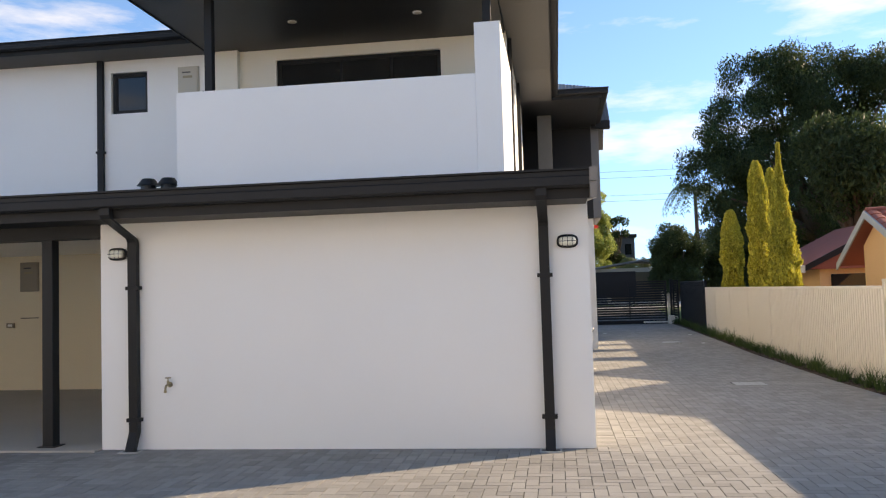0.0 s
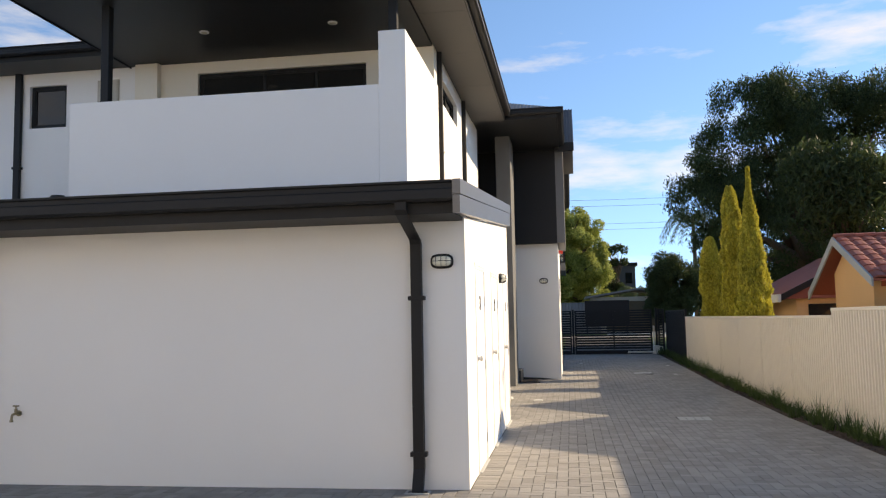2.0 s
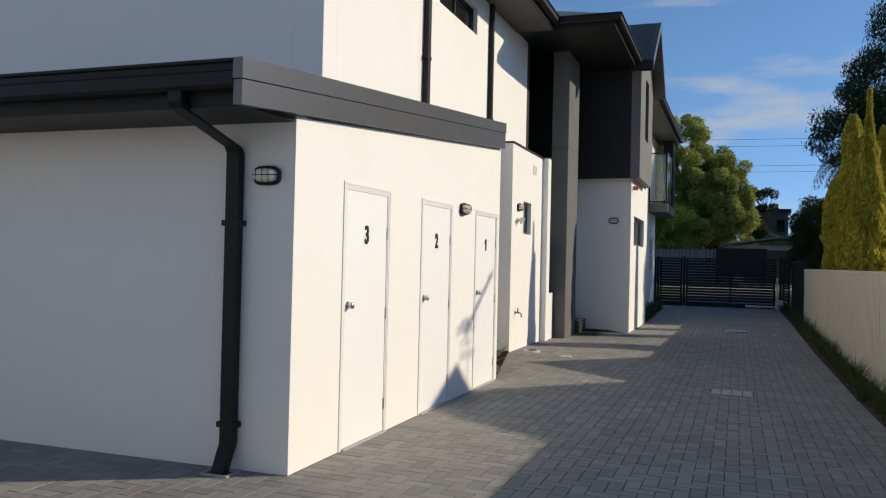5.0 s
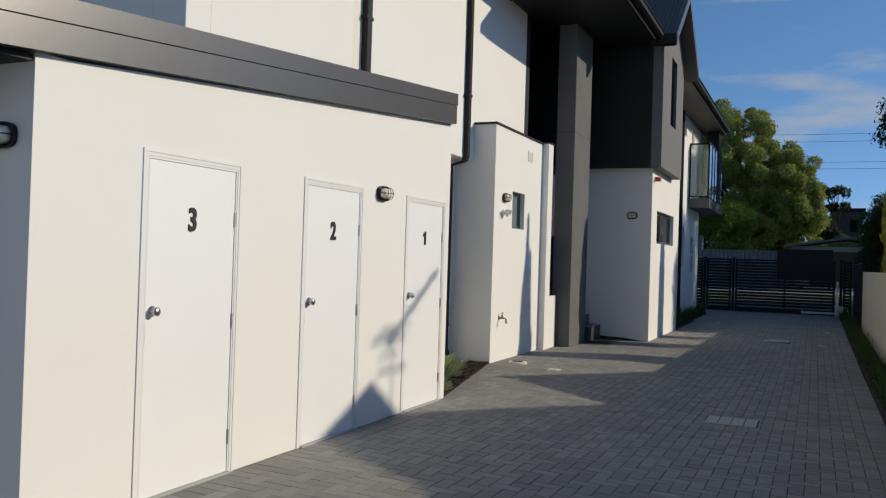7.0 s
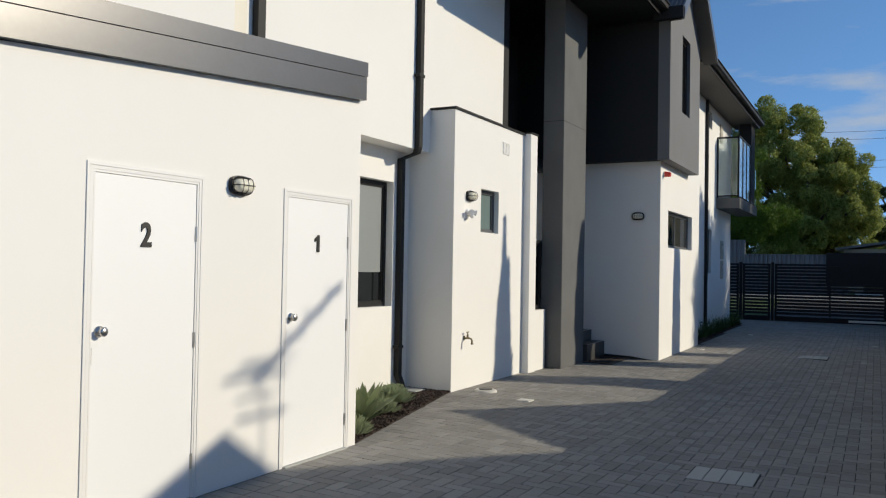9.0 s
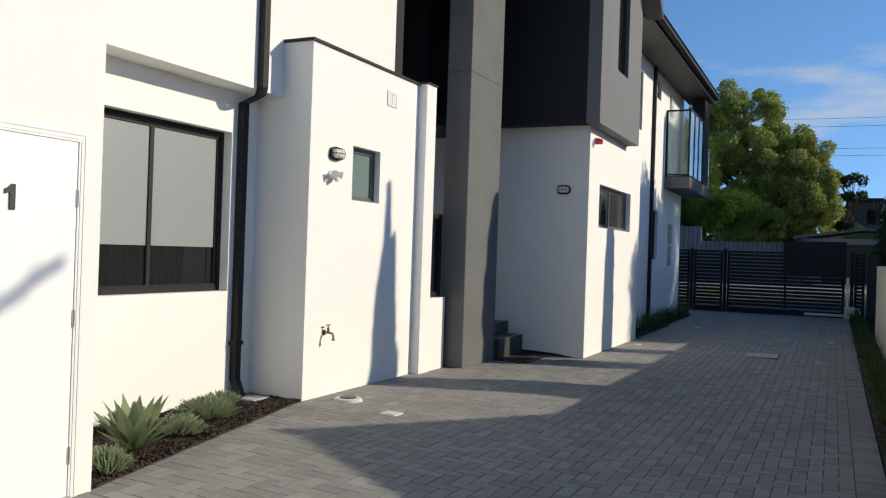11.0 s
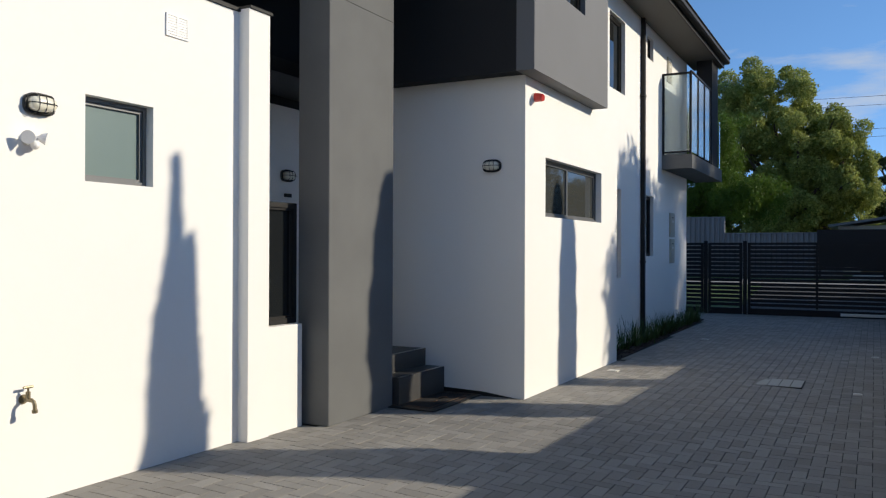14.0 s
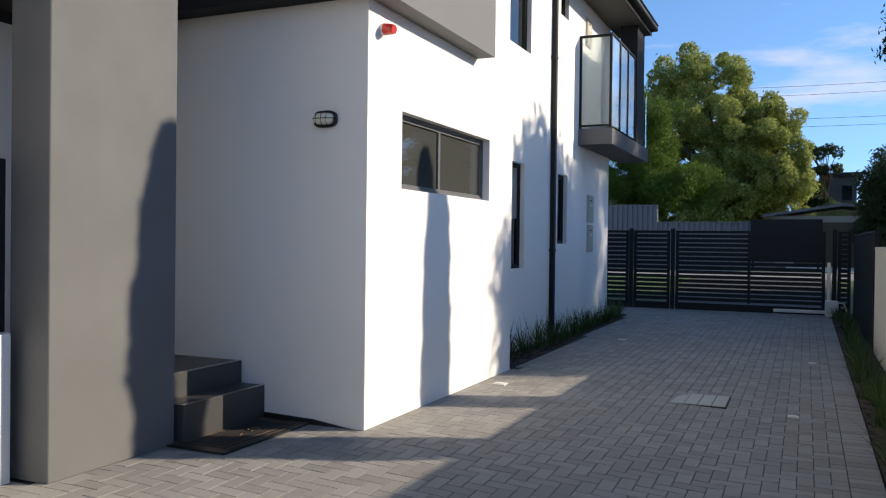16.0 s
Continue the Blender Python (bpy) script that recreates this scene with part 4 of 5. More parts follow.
tree("dark_shrub_tree", "dense dark green bushy tree across the street", (7.7, 55.5, 0), 1.2, 0.2,
     [((7.7, 55.5, 3.8), (1.6, 1.5, 1.5), 40, 0.4, 0.75), ((7.7, 55.5, 2.0), (1.6, 1.4, 0.8), 24, 0.4, 0.7)], DARKLEAF, 50000, 0.14, 9, thin=0.5)
tree("spindly_tree", "small dark spindly tree far off", (5.0, 70, 0), 5.0, 0.12,
     [((4.9, 70, 7.2), (1.0, 0.8, 0.25), 8, 0.2, 0.45), ((5.3, 70, 6.0), (0.9, 0.8, 0.2), 8, 0.2, 0.4), ((4.6, 70, 4.2), (0.9, 0.8, 1.0), 14, 0.3, 0.6)], DARKLEAF, 6000, 0.2, 11)
# out of view, added to throw dappled shade on the gate and rear wall
tree("unseen_shade_tree", "unseen dark green tree added to shade the gate and rear wall", (11.5, 33.8, 0), 3.0, 0.3,
     [((11.3, 33.8, 6.0), (1.6, 2.2, 2.0), 34, 0.5, 1.0)], DARKLEAF, 22000, 0.24, 13, droop=1.0, thin=0.34)


def cypress(label, x, y, h, r, seed, pointed):
    """A golden pencil cypress: many upright sprays over a tapering body."""
    rng = np.random.default_rng(seed)
    t = thing("cypress", label, "tree", "cypresses behind the fence", at=(x, y, 0))
    bm = bmesh.new()
    tube(bm, [(0, 0, -0.05), (0, 0, h * 0.8)], 0.07, 8, 0.02)
    part("trunk", bm, BARK, t)
    n = 26000
    k = rng.random(n)
    z = 0.25 + (h - 0.25) * k
    if pointed:
        prof = np.clip(np.minimum(r, 1.45 * r * (1 - k) ** 1.05), 0.02, 1) * (0.85 + 0.15 * np.clip(k / 0.15, 0, 1))
        prof *= 1 - 0.5 * np.clip((k - 0.78) / 0.09, 0, 1)  # a thin spire on top
    else:
        prof = r * np.clip(1 - np.clip((k - 0.6) / 0.41, 0, 1) ** 2.2, 0.03, 1) ** 0.6 * (0.85 + 0.15 * np.clip(k / 0.2, 0, 1))
    th = rng.random(n) * 2 * np.pi
    m = 90
    sk, st, sr = rng.random(m), rng.random(m) * 2 * np.pi, rng.uniform(0.12, 0.3, m)
    dth = np.abs((th[:, None] - st[None] + np.pi) % (2 * np.pi) - np.pi)
    near = np.exp(-((dth * prof[:, None]) ** 2 + ((z[:, None] - 0.25 - (h - 0.25) * sk[None] + 0.1) / 2.2) ** 2) / (sr[None] ** 2 * 0.25)).max(axis=1)
    lump = 0.77 + 0.31 * near + 0.05 * np.sin(5 * th + 5 * z + seed)
    rad = prof * lump * (0.78 + 0.24 * rng.random(n))
    c = np.stack((rad * np.cos(th), rad * np.sin(th), z), axis=1)
    if pointed:
        side = rng.random(n) < 0.07  # a second, lower leader
        q = rng.random(n)
        rr = (0.02 + 0.10 * (1 - q)) * (0.75 + 0.3 * rng.random(n))
        c2 = np.stack((rr * np.cos(th) - 0.03, rr * np.sin(th) + 0.15 - 0.02 * q, h * (0.5 + 0.385 * q)), axis=1)
        c = np.where(side[:, None], c2, c)
    u = np.stack((np.cos(th) * 0.35, np.sin(th) * 0.35, np.full(n, 1.0)), axis=1) + 0.35 * rng.normal(size=(n, 3))
    u /= np.linalg.norm(u, axis=1)[:, None]
    v = np.cross(u, rng.normal(size=(n, 3)))
    v /= np.linalg.norm(v, axis=1)[:, None]
    s = 0.092 * (0.6 + 0.8 * rng.random(n))[:, None]
    verts = np.stack((c - u * s * 0.5, c + v * s * 0.28, c + u * s * 0.6, c - v * s * 0.28), axis=1).reshape(-1, 3)
    from_arrays("crown", verts, np.arange(n * 4).reshape(n, 4), CYPRESS, t)
    return t


cypress("tall pointed golden-green cypress behind the cream fence", 5.62, 21.70, 5.16, 0.49, 1, True)
cypress("tall round-topped golden-green cypress behind the cream fence", 5.60, 24.0, 5.05, 0.30, 2, False)
cypress("slim golden-green cypress standing behind the others", 6.62, 26.5, 5.15, 0.27, 4, False)
cypress("shorter golden-green cypress behind the cream fence", 5.75, 28.4, 4.06, 0.37, 6, False)


def strap_clump(rng, place, n, length, width, spread, arch):
    """Arching strap leaves from one root: arrays of vertices and faces."""
    verts, faces = [], []
    for i in range(n):
        a = rng.random() * 2 * math.pi
        ln = length * (0.6 + 0.6 * rng.random())
        out = spread * (0.3 + 0.9 * rng.random())
        bx, by = place[0] + rng.normal() * 0.04, place[1] + rng.normal() * 0.05
        ca, sa = math.cos(a), math.sin(a)
        base = len(verts)
        for k in range(5):
            f = k / 4
            rr = out * ln * f
            zz = ln * (f - arch * f * f * out)
            w = width * (1 - f * 0.92) * 0.5
            verts += [(bx + ca * rr - sa * w, by + sa * rr + ca * w, place[2] + zz), (bx + ca * rr + sa * w, by + sa * rr - ca * w, place[2] + zz)]
        faces += [(base + 2 * k, base + 2 * k + 1, base + 2 * k + 3, base + 2 * k + 2) for k in range(4)]
    return verts, faces


def clump(name, label, category, group, place, mat, n, length, width, spread, arch, seed):
    rng = np.random.default_rng(seed)
    v, f = strap_clump(rng, (0, 0, 0), n, length, width, spread, arch)
    ob = from_arrays(name, v, f, mat)
    ob.location = place
    return tagged(ob, label, category, group)


def mulch_bed(name, label, outline, seed, z=0.0, chips=900):
    """A bed of soil within an outline, strewn with bark chips."""
    rng = np.random.default_rng(seed)
    xs, ys = [p[0] for p in outline], [p[1] for p in outline]
    if max(ys) - min(ys) > 12:
        bed = draped(min(xs), max(xs), min(ys), max(ys), 3, 80, z + 0.012, -0.25)
    else:
        bed = prism(outline, "z", -0.15, z + 0.012)
    bed = structure(part(name, bed, MULCH), label, "planting bed")
    def inside(px, py):
        hit = False
        for (x0, y0), (x1, y1) in zip(outline, outline[1:] + outline[:1]):
            if (y0 > py) != (y1 > py) and px < (x1 - x0) * (py - y0) / (y1 - y0) + x0:
                hit = not hit
        return hit
    verts, faces = [], []
    while len(faces) < chips * 3:
        px, py = rng.uniform(min(xs), max(xs)), rng.uniform(min(ys), max(ys))
        if not inside(px, py):
            continue
        a, ln, wd, ti = rng.random() * 6.3, rng.uniform(0.012, 0.045), rng.uniform(0.004, 0.011), rng.uniform(-0.5, 0.5)
        b = len(verts)
        for du, dv, dz in ((-1, -1, 0), (1, -1, 0), (1, 1, 0), (-1, 1, 0), (-1, 0, 0.012), (1, 0, 0.012)):
            lx, ly = du * ln / 2, dv * wd
            verts.append((px + lx * math.cos(a) - ly * math.sin(a), py + lx * math.sin(a) + ly * math.cos(a), z + (fall(px, py) if px > 4 else 0) + 0.014 + dz + ti * lx * 0.5))
        faces += [(b, b + 1, b + 5, b + 4), (b + 2, b + 3, b + 4, b + 5), (b, b + 1, b + 2, b + 3)]
    ch = from_arrays("bark_chips", verts, faces, MULCH, bed)
    ch["kind"] = "stuff"
    return bed


mulch_bed("bed_recess", "dark bark mulch bed in the wall recess", [(0.2, 13.57), (-1.09, 13.57), (-1.09, 16.64), (-0.46, 16.64)], 1, 0.0, 5000)
mulch_bed("bed_rear", "dark mulch bed along the rear wall", [(0.89, 25.37), (0.46, 25.37), (0.46, 33.6), (0.66, 33.6)], 2, 0.0, 1200)
mulch_bed("bed_fence", "dark mulch bed along the cream fence", [(4.63, -6), (5.03, -6), (5.03, 36), (4.63, 36)], 3, -0.005, 2600)
rng = np.random.default_rng(21)
y = 3.0
i = 0
while y < 35.4:
    place = (4.82 + rng.normal() * 0.05, y, fall(4.8, y))
    clump("strappy_plant", "clump of dark green strappy leaves beside the fence", "plant", "plants along the fence", place, STRAP, 46, 0.34 * rng.uniform(0.65, 1.35), 0.017, 0.8, 0.5, 100 + i)
    y += rng.uniform(0.26, 0.42)
    i += 1
y = 25.7
while y < 33.4:
    place = (0.66 - 0.012 * (y - 25.7) + rng.normal() * 0.03, y, 0.0)
    clump("strappy_plant", "clump of arching green strappy leaves by the white wall", "plant", "plants along the rear wall", place, STRAP, 46, 0.5 * rng.uniform(0.8, 1.15), 0.018, 0.7, 0.5, 300 + i)
    y += rng.uniform(0.4, 0.6)
    i += 1


def agave(place, seed, length=0.42):
    """A rosette of broad pointed fleshy leaves, the inner ones upright."""
    rng = np.random.default_rng(seed)
    t = thing("agave", "pale green broad-leaved agave rosette in the mulch", "plant", "agaves in the recess", at=place)
    for i in range(19):
        a = i * 2.4
        lift = 0.55 + 0.85 * (i / 19)
        ln = length * rng.uniform(0.8, 1.1)
        verts, faces = [], []
        for k in range(7):
            f = k / 6
            w = 0.058 * (0.55 + 0.45 * math.sin(math.pi * min(1, 0.1 + 0.85 * f))) * (1 - max(0, f - 0.55) / 0.45) ** 0.8 + 0.001
            r, z = ln * f * math.cos(lift) * (1 + 0.15 * f), ln * f * math.sin(lift) + 0.02
            for s, dz in ((-1, 0.018), (0, -0.004), (1, 0.018)):
                verts.append((r * math.cos(a) - s * w * math.sin(a), r * math.sin(a) + s * w * math.cos(a), z + dz * (1 - f)))
        for k in range(6):
            for s in range(2):
                b = 3 * k + s
                faces.append((b, b + 1, b + 4, b + 3))
        from_arrays("leaf", verts, faces, AGAVE, t)
    return t


agave((-0.17, 14.25, 0.01), 1, 0.46)


BUSHES = ((-0.62, 15.5, 0.23, 0.19), (-0.36, 14.9, 0.17, 0.17), (0.0, 13.85, 0.15, 0.18), (-0.88, 16.0, 0.15, 0.15), (-0.72, 14.75, 0.2, 0.2))


def silver_bush(place, r, h, seed):
    """A low cushion of short upright grey-green shoots."""
    rng = np.random.default_rng(seed)
    n = int(10500 * r * r)
    verts, faces = [], []
    for i in range(n):
        a, q = rng.random() * 6.283, math.sqrt(rng.random())
        x, yv = r * q * math.cos(a), r * q * math.sin(a)
        top = h * (1 - 0.55 * q * q) * rng.uniform(0.75, 1.1)
        ox, oy = x * 1.25 + rng.normal() * 0.02, yv * 1.25 + rng.normal() * 0.02
        w = 0.0062
        ca, sa = math.cos(a * 3), math.sin(a * 3)
        b = len(verts)
        z0 = top * 0.35
        verts += [(x * 0.8 - ca * w, yv * 0.8 - sa * w, z0), (x * 0.8 + ca * w, yv * 0.8 + sa * w, z0), (ox + ca * w * 0.8, oy + sa * w * 0.8, top), (ox - ca * w * 0.8, oy - sa * w * 0.8, top),
                  (x * 0.8 + sa * w, yv * 0.8 - ca * w, z0), (x * 0.8 - sa * w, yv * 0.8 + ca * w, z0), (ox - sa * w * 0.8, oy + ca * w * 0.8, top), (ox + sa * w * 0.8, oy - ca * w * 0.8, top)]
        faces += [(b, b + 1, b + 2, b + 3), (b + 4, b + 5, b + 6, b + 7)]
    ob = from_arrays("groundcover_bush", verts, faces, GREYLEAF)
    ob.location = place
    return tagged(ob, "low grey-green succulent bush on the mulch", "plant", "bushes in the recess")


for k, (px, py, r, h) in enumerate(BUSHES):
    silver_bush((px, py, 0.01), r, h, 50 + k)


def palm(base, h, seed):
    rng = np.random.default_rng(seed)
    t = thing("palm", "tall palm with drooping feathery fronds", "tree", at=base)
    bm = bmesh.new()
    tube(bm, [(0, 0, -0.1), (0.1, 0, h * 0.5), (0.05, 0, h)], 0.18, 10, 0.12)
    part("trunk", bm, BARK, t)
    for i in range(26):
        a, up = i * 2.4, rng.uniform(0.0, 1.25)
        verts, faces = [], []
        ln = 3.1 * rng.uniform(0.85, 1.1)
        pts = []
        for k in range(13):
            f = k / 12
            pts.append(Vector((ln * (f - 0.22 * f * f), 0, h + ln * (0.75 * up * f - (0.62 + 0.62 * up) * f * f))))
        for k in range(1, 12):
            p0, d = pts[k], (pts[k + 1] - pts[k - 1]).normalized()
            for s in (-1, 1):
                for j in range(5):
                    q = p0 + d * (0.045 * j)
                    tip = q + Vector((0.12, s * 0.42 * (1 - 0.4 * k / 12), -0.3 * (0.5 + rng.random())))
                    b = len(verts)
                    verts += [q - d * 0.02, q + d * 0.02, tip]
                    faces.append((b, b + 1, b + 2))
        rot = Matrix.Rotation(a, 3, "Z")
        from_arrays("frond", [tuple(rot @ Vector((v[0] + 0.05, v[1], v[2]))) for v in verts], faces, PALMLEAF, t)
    return t


palm((10.0, 61, 0), 8.6, 1)
palm((6.3, 64, 0), 3.4, 2)

# ---- doors of the stores ----
def number_mesh(text, size, depth):
    cu = bpy.data.curves.new("numeral", "FONT")
    cu.body, cu.size, cu.extrude, cu.align_x, cu.align_y = text, size, depth, "CENTER", "CENTER"
    cu.offset = 0.006
    ob = bpy.data.objects.new("numeral", cu)
    scene.collection.objects.link(ob)
    bpy.context.view_layer.update()
    me = bpy.data.meshes.new_from_object(ob)
    bpy.data.objects.remove(ob)
    return me


def store_door(y, text):
    d = thing("door_" + text, "white flush store door numbered " + text + ", shut", "door", at=(0.215, y, 0))
    d["kind"] = "structure"
    bm = bmesh.new()
    for (a0, a1, b0, b1) in ((0, 0.034, 0, 2.125), (DW - 0.034, DW, 0, 2.125), (0.034, DW - 0.034, 2.091, 2.125)):
        add_box(bm, -0.12, 0.002, a0 - (0.014 if a0 == 0 else 0), a1 + (0.014 if a1 == DW else 0), b0, b1 + (0.014 if b1 == 2.125 else 0))
    for o, w, d0 in ((-0.014, 0.02, 0.008), (0.0085, 0.021, 0.0055)):
        top = 2.125 - o
        add_box(bm, 0.0025, d0, o, o + w, 0, top)
        add_box(bm, 0.0025, d0, DW - o - w, DW - o, 0, top)
        add_box(bm, 0.0025, d0, o + w, DW - o - w, top - w, top)
    for (a0, a1, b0, b1) in ((0.034, 0.045, 0, 2.08), (DW - 0.045, DW - 0.034, 0, 2.08), (0.034, DW - 0.034, 2.08, 2.091)):
        add_box(bm, -0.12, 0.003, a0, a1, b0, b1)
    part("door_frame", bm, FRAMEWHITE, d)
    part("door_leaf", box(-0.055, -0.003, 0.0465, DW - 0.0465, 0.012, 2.0785, 0.002), DOORWHITE, d)
    part("threshold", box(-0.12, 0.03, 0.034, DW - 0.034, -0.012, 0.012, 0.004), LID, d)
    bm = bmesh.new()
    prof = [(0.0, 0.034), (0.006, 0.034), (0.01, 0.02), (0.022, 0.016), (0.03, 0.027), (0.046, 0.029), (0.054, 0.02), (0.056, 0.004)]
    rings = [[bm.verts.new((-0.003 + u, 0.1 + r * math.cos(a), 1.15 + r * math.sin(a))) for a in (2 * math.pi * k / 20 for k in range(20))] for u, r in prof]
    for a, b in zip(rings, rings[1:]):
        for k in range(20):
            bm.faces.new((a[k], a[(k + 1) % 20], b[(k + 1) % 20], b[k]))
    bm.faces.new(rings[-1])
    bmesh.ops.recalc_face_normals(bm, faces=bm.faces)
    knob = part("door_handle", bm, STEEL, d, "round satin steel knob", smooth=True)
    for z in (0.25, 1.05, 1.75):
        bm = bmesh.new()
        tube(bm, [(0.0, DW - 0.046, z - 0.05), (0.0, DW - 0.046, z + 0.05)], 0.008, 8)
        part("hinge", bm, STEEL, d)
    bm = box(-0.004, 0.0, 0.045, 0.051, 0.96, 1.06)
    part("latch_plate", bm, STEEL, d)
    if text == "1":
        # the built-in one is a bare bar: this one has its flag
        bm = prism([(-0.002, -0.075), (0.036, -0.075), (0.036, 0.075), (0.008, 0.075), (-0.012, 0.055), (-0.034, 0.044), (-0.034, 0.014), (-0.002, 0.026)], "x", -0.002, 0.005)
        bmesh.ops.scale(bm, vec=(1, 0.9, 0.92), verts=bm.verts)
        ob = part("numeral", bm, BLACKPLASTIC, d, "black plastic house number 1")
        ob.location = (0.0, 0.415, 1.73)
        return d
    me = number_mesh(text, 0.205, 0.004)
    me.materials.append(BLACKPLASTIC)
    ob = new("numeral", me)
    ob.parent = d
    ob.matrix_local = Matrix.Translation((0.001, 0.43, 1.72)) @ Matrix.Rotation(math.pi / 2, 4, "Z") @ Matrix.Rotation(math.pi / 2, 4, "X") @ Matrix.Diagonal((0.82, 1.0, 1.0, 1.0))
    tagged(ob, "black plastic house number " + text)
    return d


for y, text in zip(DOORS, "321"):
    store_door(y, text)


# ---- bulkhead lamps ----
def bulkhead(place, turn, label):
    """An oval caged bulkhead lamp; it looks along its own +x, turned about z."""
    b = thing("bulkhead_lamp", label, "lamp", "bulkhead lamps", at=place)
    b.rotation_euler = (0, 0, turn)
    b.scale = (0.8, 0.98, 1.1)
    def ring(u, w, h, bm):
        pts = []
        for k in range(32):
            a = 2 * math.pi * k / 32
            c, s = math.cos(a), math.sin(a)
            f = (abs(c) ** 3.2 + abs(s) ** 3.2) ** (-1 / 3.2)
            pts.append(bm.verts.new((u, c * f * w / 2, s * f * h / 2)))
        return pts
    def loft(rows, cap=True):
        bm = bmesh.new()
        rs = [ring(u, w, h, bm) for u, w, h in rows]
        for p0, p1 in zip(rs, rs[1:]):
            for k in range(32):
                bm.faces.new((p0[k], p0[(k + 1) % 32], p1[(k + 1) % 32], p1[k]))
        if cap:
            bm.faces.new(rs[-1])
            bm.faces.new(rs[0])
        bmesh.ops.recalc_face_normals(bm, faces=bm.faces)
        return bm
    part("base", loft([(0.0, 0.215, 0.12), (0.022, 0.215, 0.12), (0.028, 0.207, 0.112)]), BLACKPLASTIC, b)
    part("glass_lens", loft([(0.028, 0.18, 0.088), (0.075, 0.177, 0.085), (0.102, 0.16, 0.07), (0.112, 0.12, 0.042), (0.115, 0.06, 0.015)]), LENS, b, "cream frosted glass lens", smooth=True)
    bm = bmesh.new()
    for o in (-0.05, 0.0, 0.05):
        tube(bm, [(0.026, o, -0.055), (0.08, o, -0.05), (0.108, o, -0.036), (0.119, o, 0), (0.108, o, 0.036), (0.08, o, 0.05), (0.026, o, 0.055)], 0.0032, 6)
    tube(bm, [(0.026, -0.102, 0), (0.08, -0.096, 0), (0.108, -0.075, 0), (0.119, -0.03, 0), (0.119, 0.03, 0), (0.108, 0.075, 0), (0.08, 0.096, 0), (0.026, 0.102, 0)], 0.0032, 6)
    rr = [(0.03, c * f * 0.102, s * f * 0.055) for c, s, f in ((math.cos(a), math.sin(a), (abs(math.cos(a)) ** 3.2 + abs(math.sin(a)) ** 3.2) ** (-1 / 3.2)) for a in (2 * math.pi * k / 32 for k in range(33)))]
    tube(bm, rr, 0.0095, 6)
    part("cage", bm, BLACKPLASTIC, b)
    return b


L1 = "oval black caged bulkhead lamp on white render"
bulkhead((0.0, 8.3, 2.1), -math.pi / 2, L1)
bulkhead((-4.92, 8.3, 2.14), -math.pi / 2, L1 + " beside a downpipe")
bulkhead((0.215, 12.02, 2.11), 0, L1 + " between store doors")
bulkhead((-0.45, 17.09, 2.48), 0, L1 + " above a sensor light")
bulkhead((0.52, 21.85, 2.5), -math.pi / 2, L1 + " beside the entry")
bulkhead((-1.7, 21.1, 2.42), 0, L1 + " inside the shaded porch")


# ---- taps ----
def tap(place, turn, label):
    t = thing("garden_tap", label, "tap", "garden taps", at=place)
    t.rotation_euler = (0, 0, turn)
    bm = bmesh.new()
    tube(bm, [(0.0, 0, 0), (0.008, 0, 0)], 0.03, 16)
    part("flange", bm, BRASS, t)
    bm = bmesh.new()
    tube(bm, [(0.008, 0, 0), (0.085, 0, 0)], 0.013, 10)
    tube(bm, [(0.05, 0, -0.002), (0.05, 0, 0.05)], 0.014, 10)
    tube(bm, [(0.075, 0, 0.0), (0.1, 0, -0.005), (0.112, 0, -0.025), (0.114, 0, -0.055)], 0.012, 10)
    tube(bm, [(0.114, 0, -0.055), (0.114, 0, -0.075)], 0.017, 10)
    part("body", bm, BRASS, t, smooth=False)
    bm = bmesh.new()
    tube(bm, [(0.05, 0, 0.05), (0.05, 0, 0.075)], 0.007, 8)
    tube(bm, [(0.05, -0.032, 0.078), (0.05, 0.032, 0.078)], 0.008, 8)
    part("handle", bm, BRASS, t)
    return t


tap((-4.33, 8.3, 0.7), -math.pi / 2, "brass garden tap on the shaded white wall")
tap((-0.45, 17.0, 0.65), 0, "brass garden tap on the sunlit white wall")


# ---- downpipes ----
def downpipe(label, path, w, d, brackets=(), along=(1, 0), out=(0, -1)):
    """A rectangular steel downpipe with brackets at the heights given (place, height)."""
    dp = thing("downpipe", label, "downpipe", "downpipes")
    part("pipe", square_pipe(bmesh.new(), [(p, along) for p in path], w, d), METAL, dp)
    for bx, by, bz in brackets:
        bm = bmesh.new()
        hx, hy = along[0] * (w / 2 + 0.028), along[1] * (w / 2 + 0.028)
        ox, oy = abs(out[0]) * (d / 2 + 0.004), abs(out[1]) * (d / 2 + 0.004)
        add_box(bm, bx - abs(hx) - ox, bx + abs(hx) + ox, by - abs(hy) - oy, by + abs(hy) + oy, bz - 0.02, bz + 0.02, 0.003)
        part("bracket", bm, METAL, dp)
    return dp


Y = 8.245
for x0, x1 in ((-0.24, -0.24), (-4.65, -4.715)):
    downpipe("charcoal rectangular downpipe on the store wall", [(x0, 7.59, 2.6), (x0, 7.59, 2.5), (x0, 7.62, 2.46), (x1, Y - 0.03, 2.3), (x1, Y, 2.26), (x1, Y, 0.2), (x1, Y - 0.09, 0.02), (x1, Y - 0.09, 0.0)], 0.1, 0.075, [(x1, Y, 1.76), (x1, Y, 0.33)])
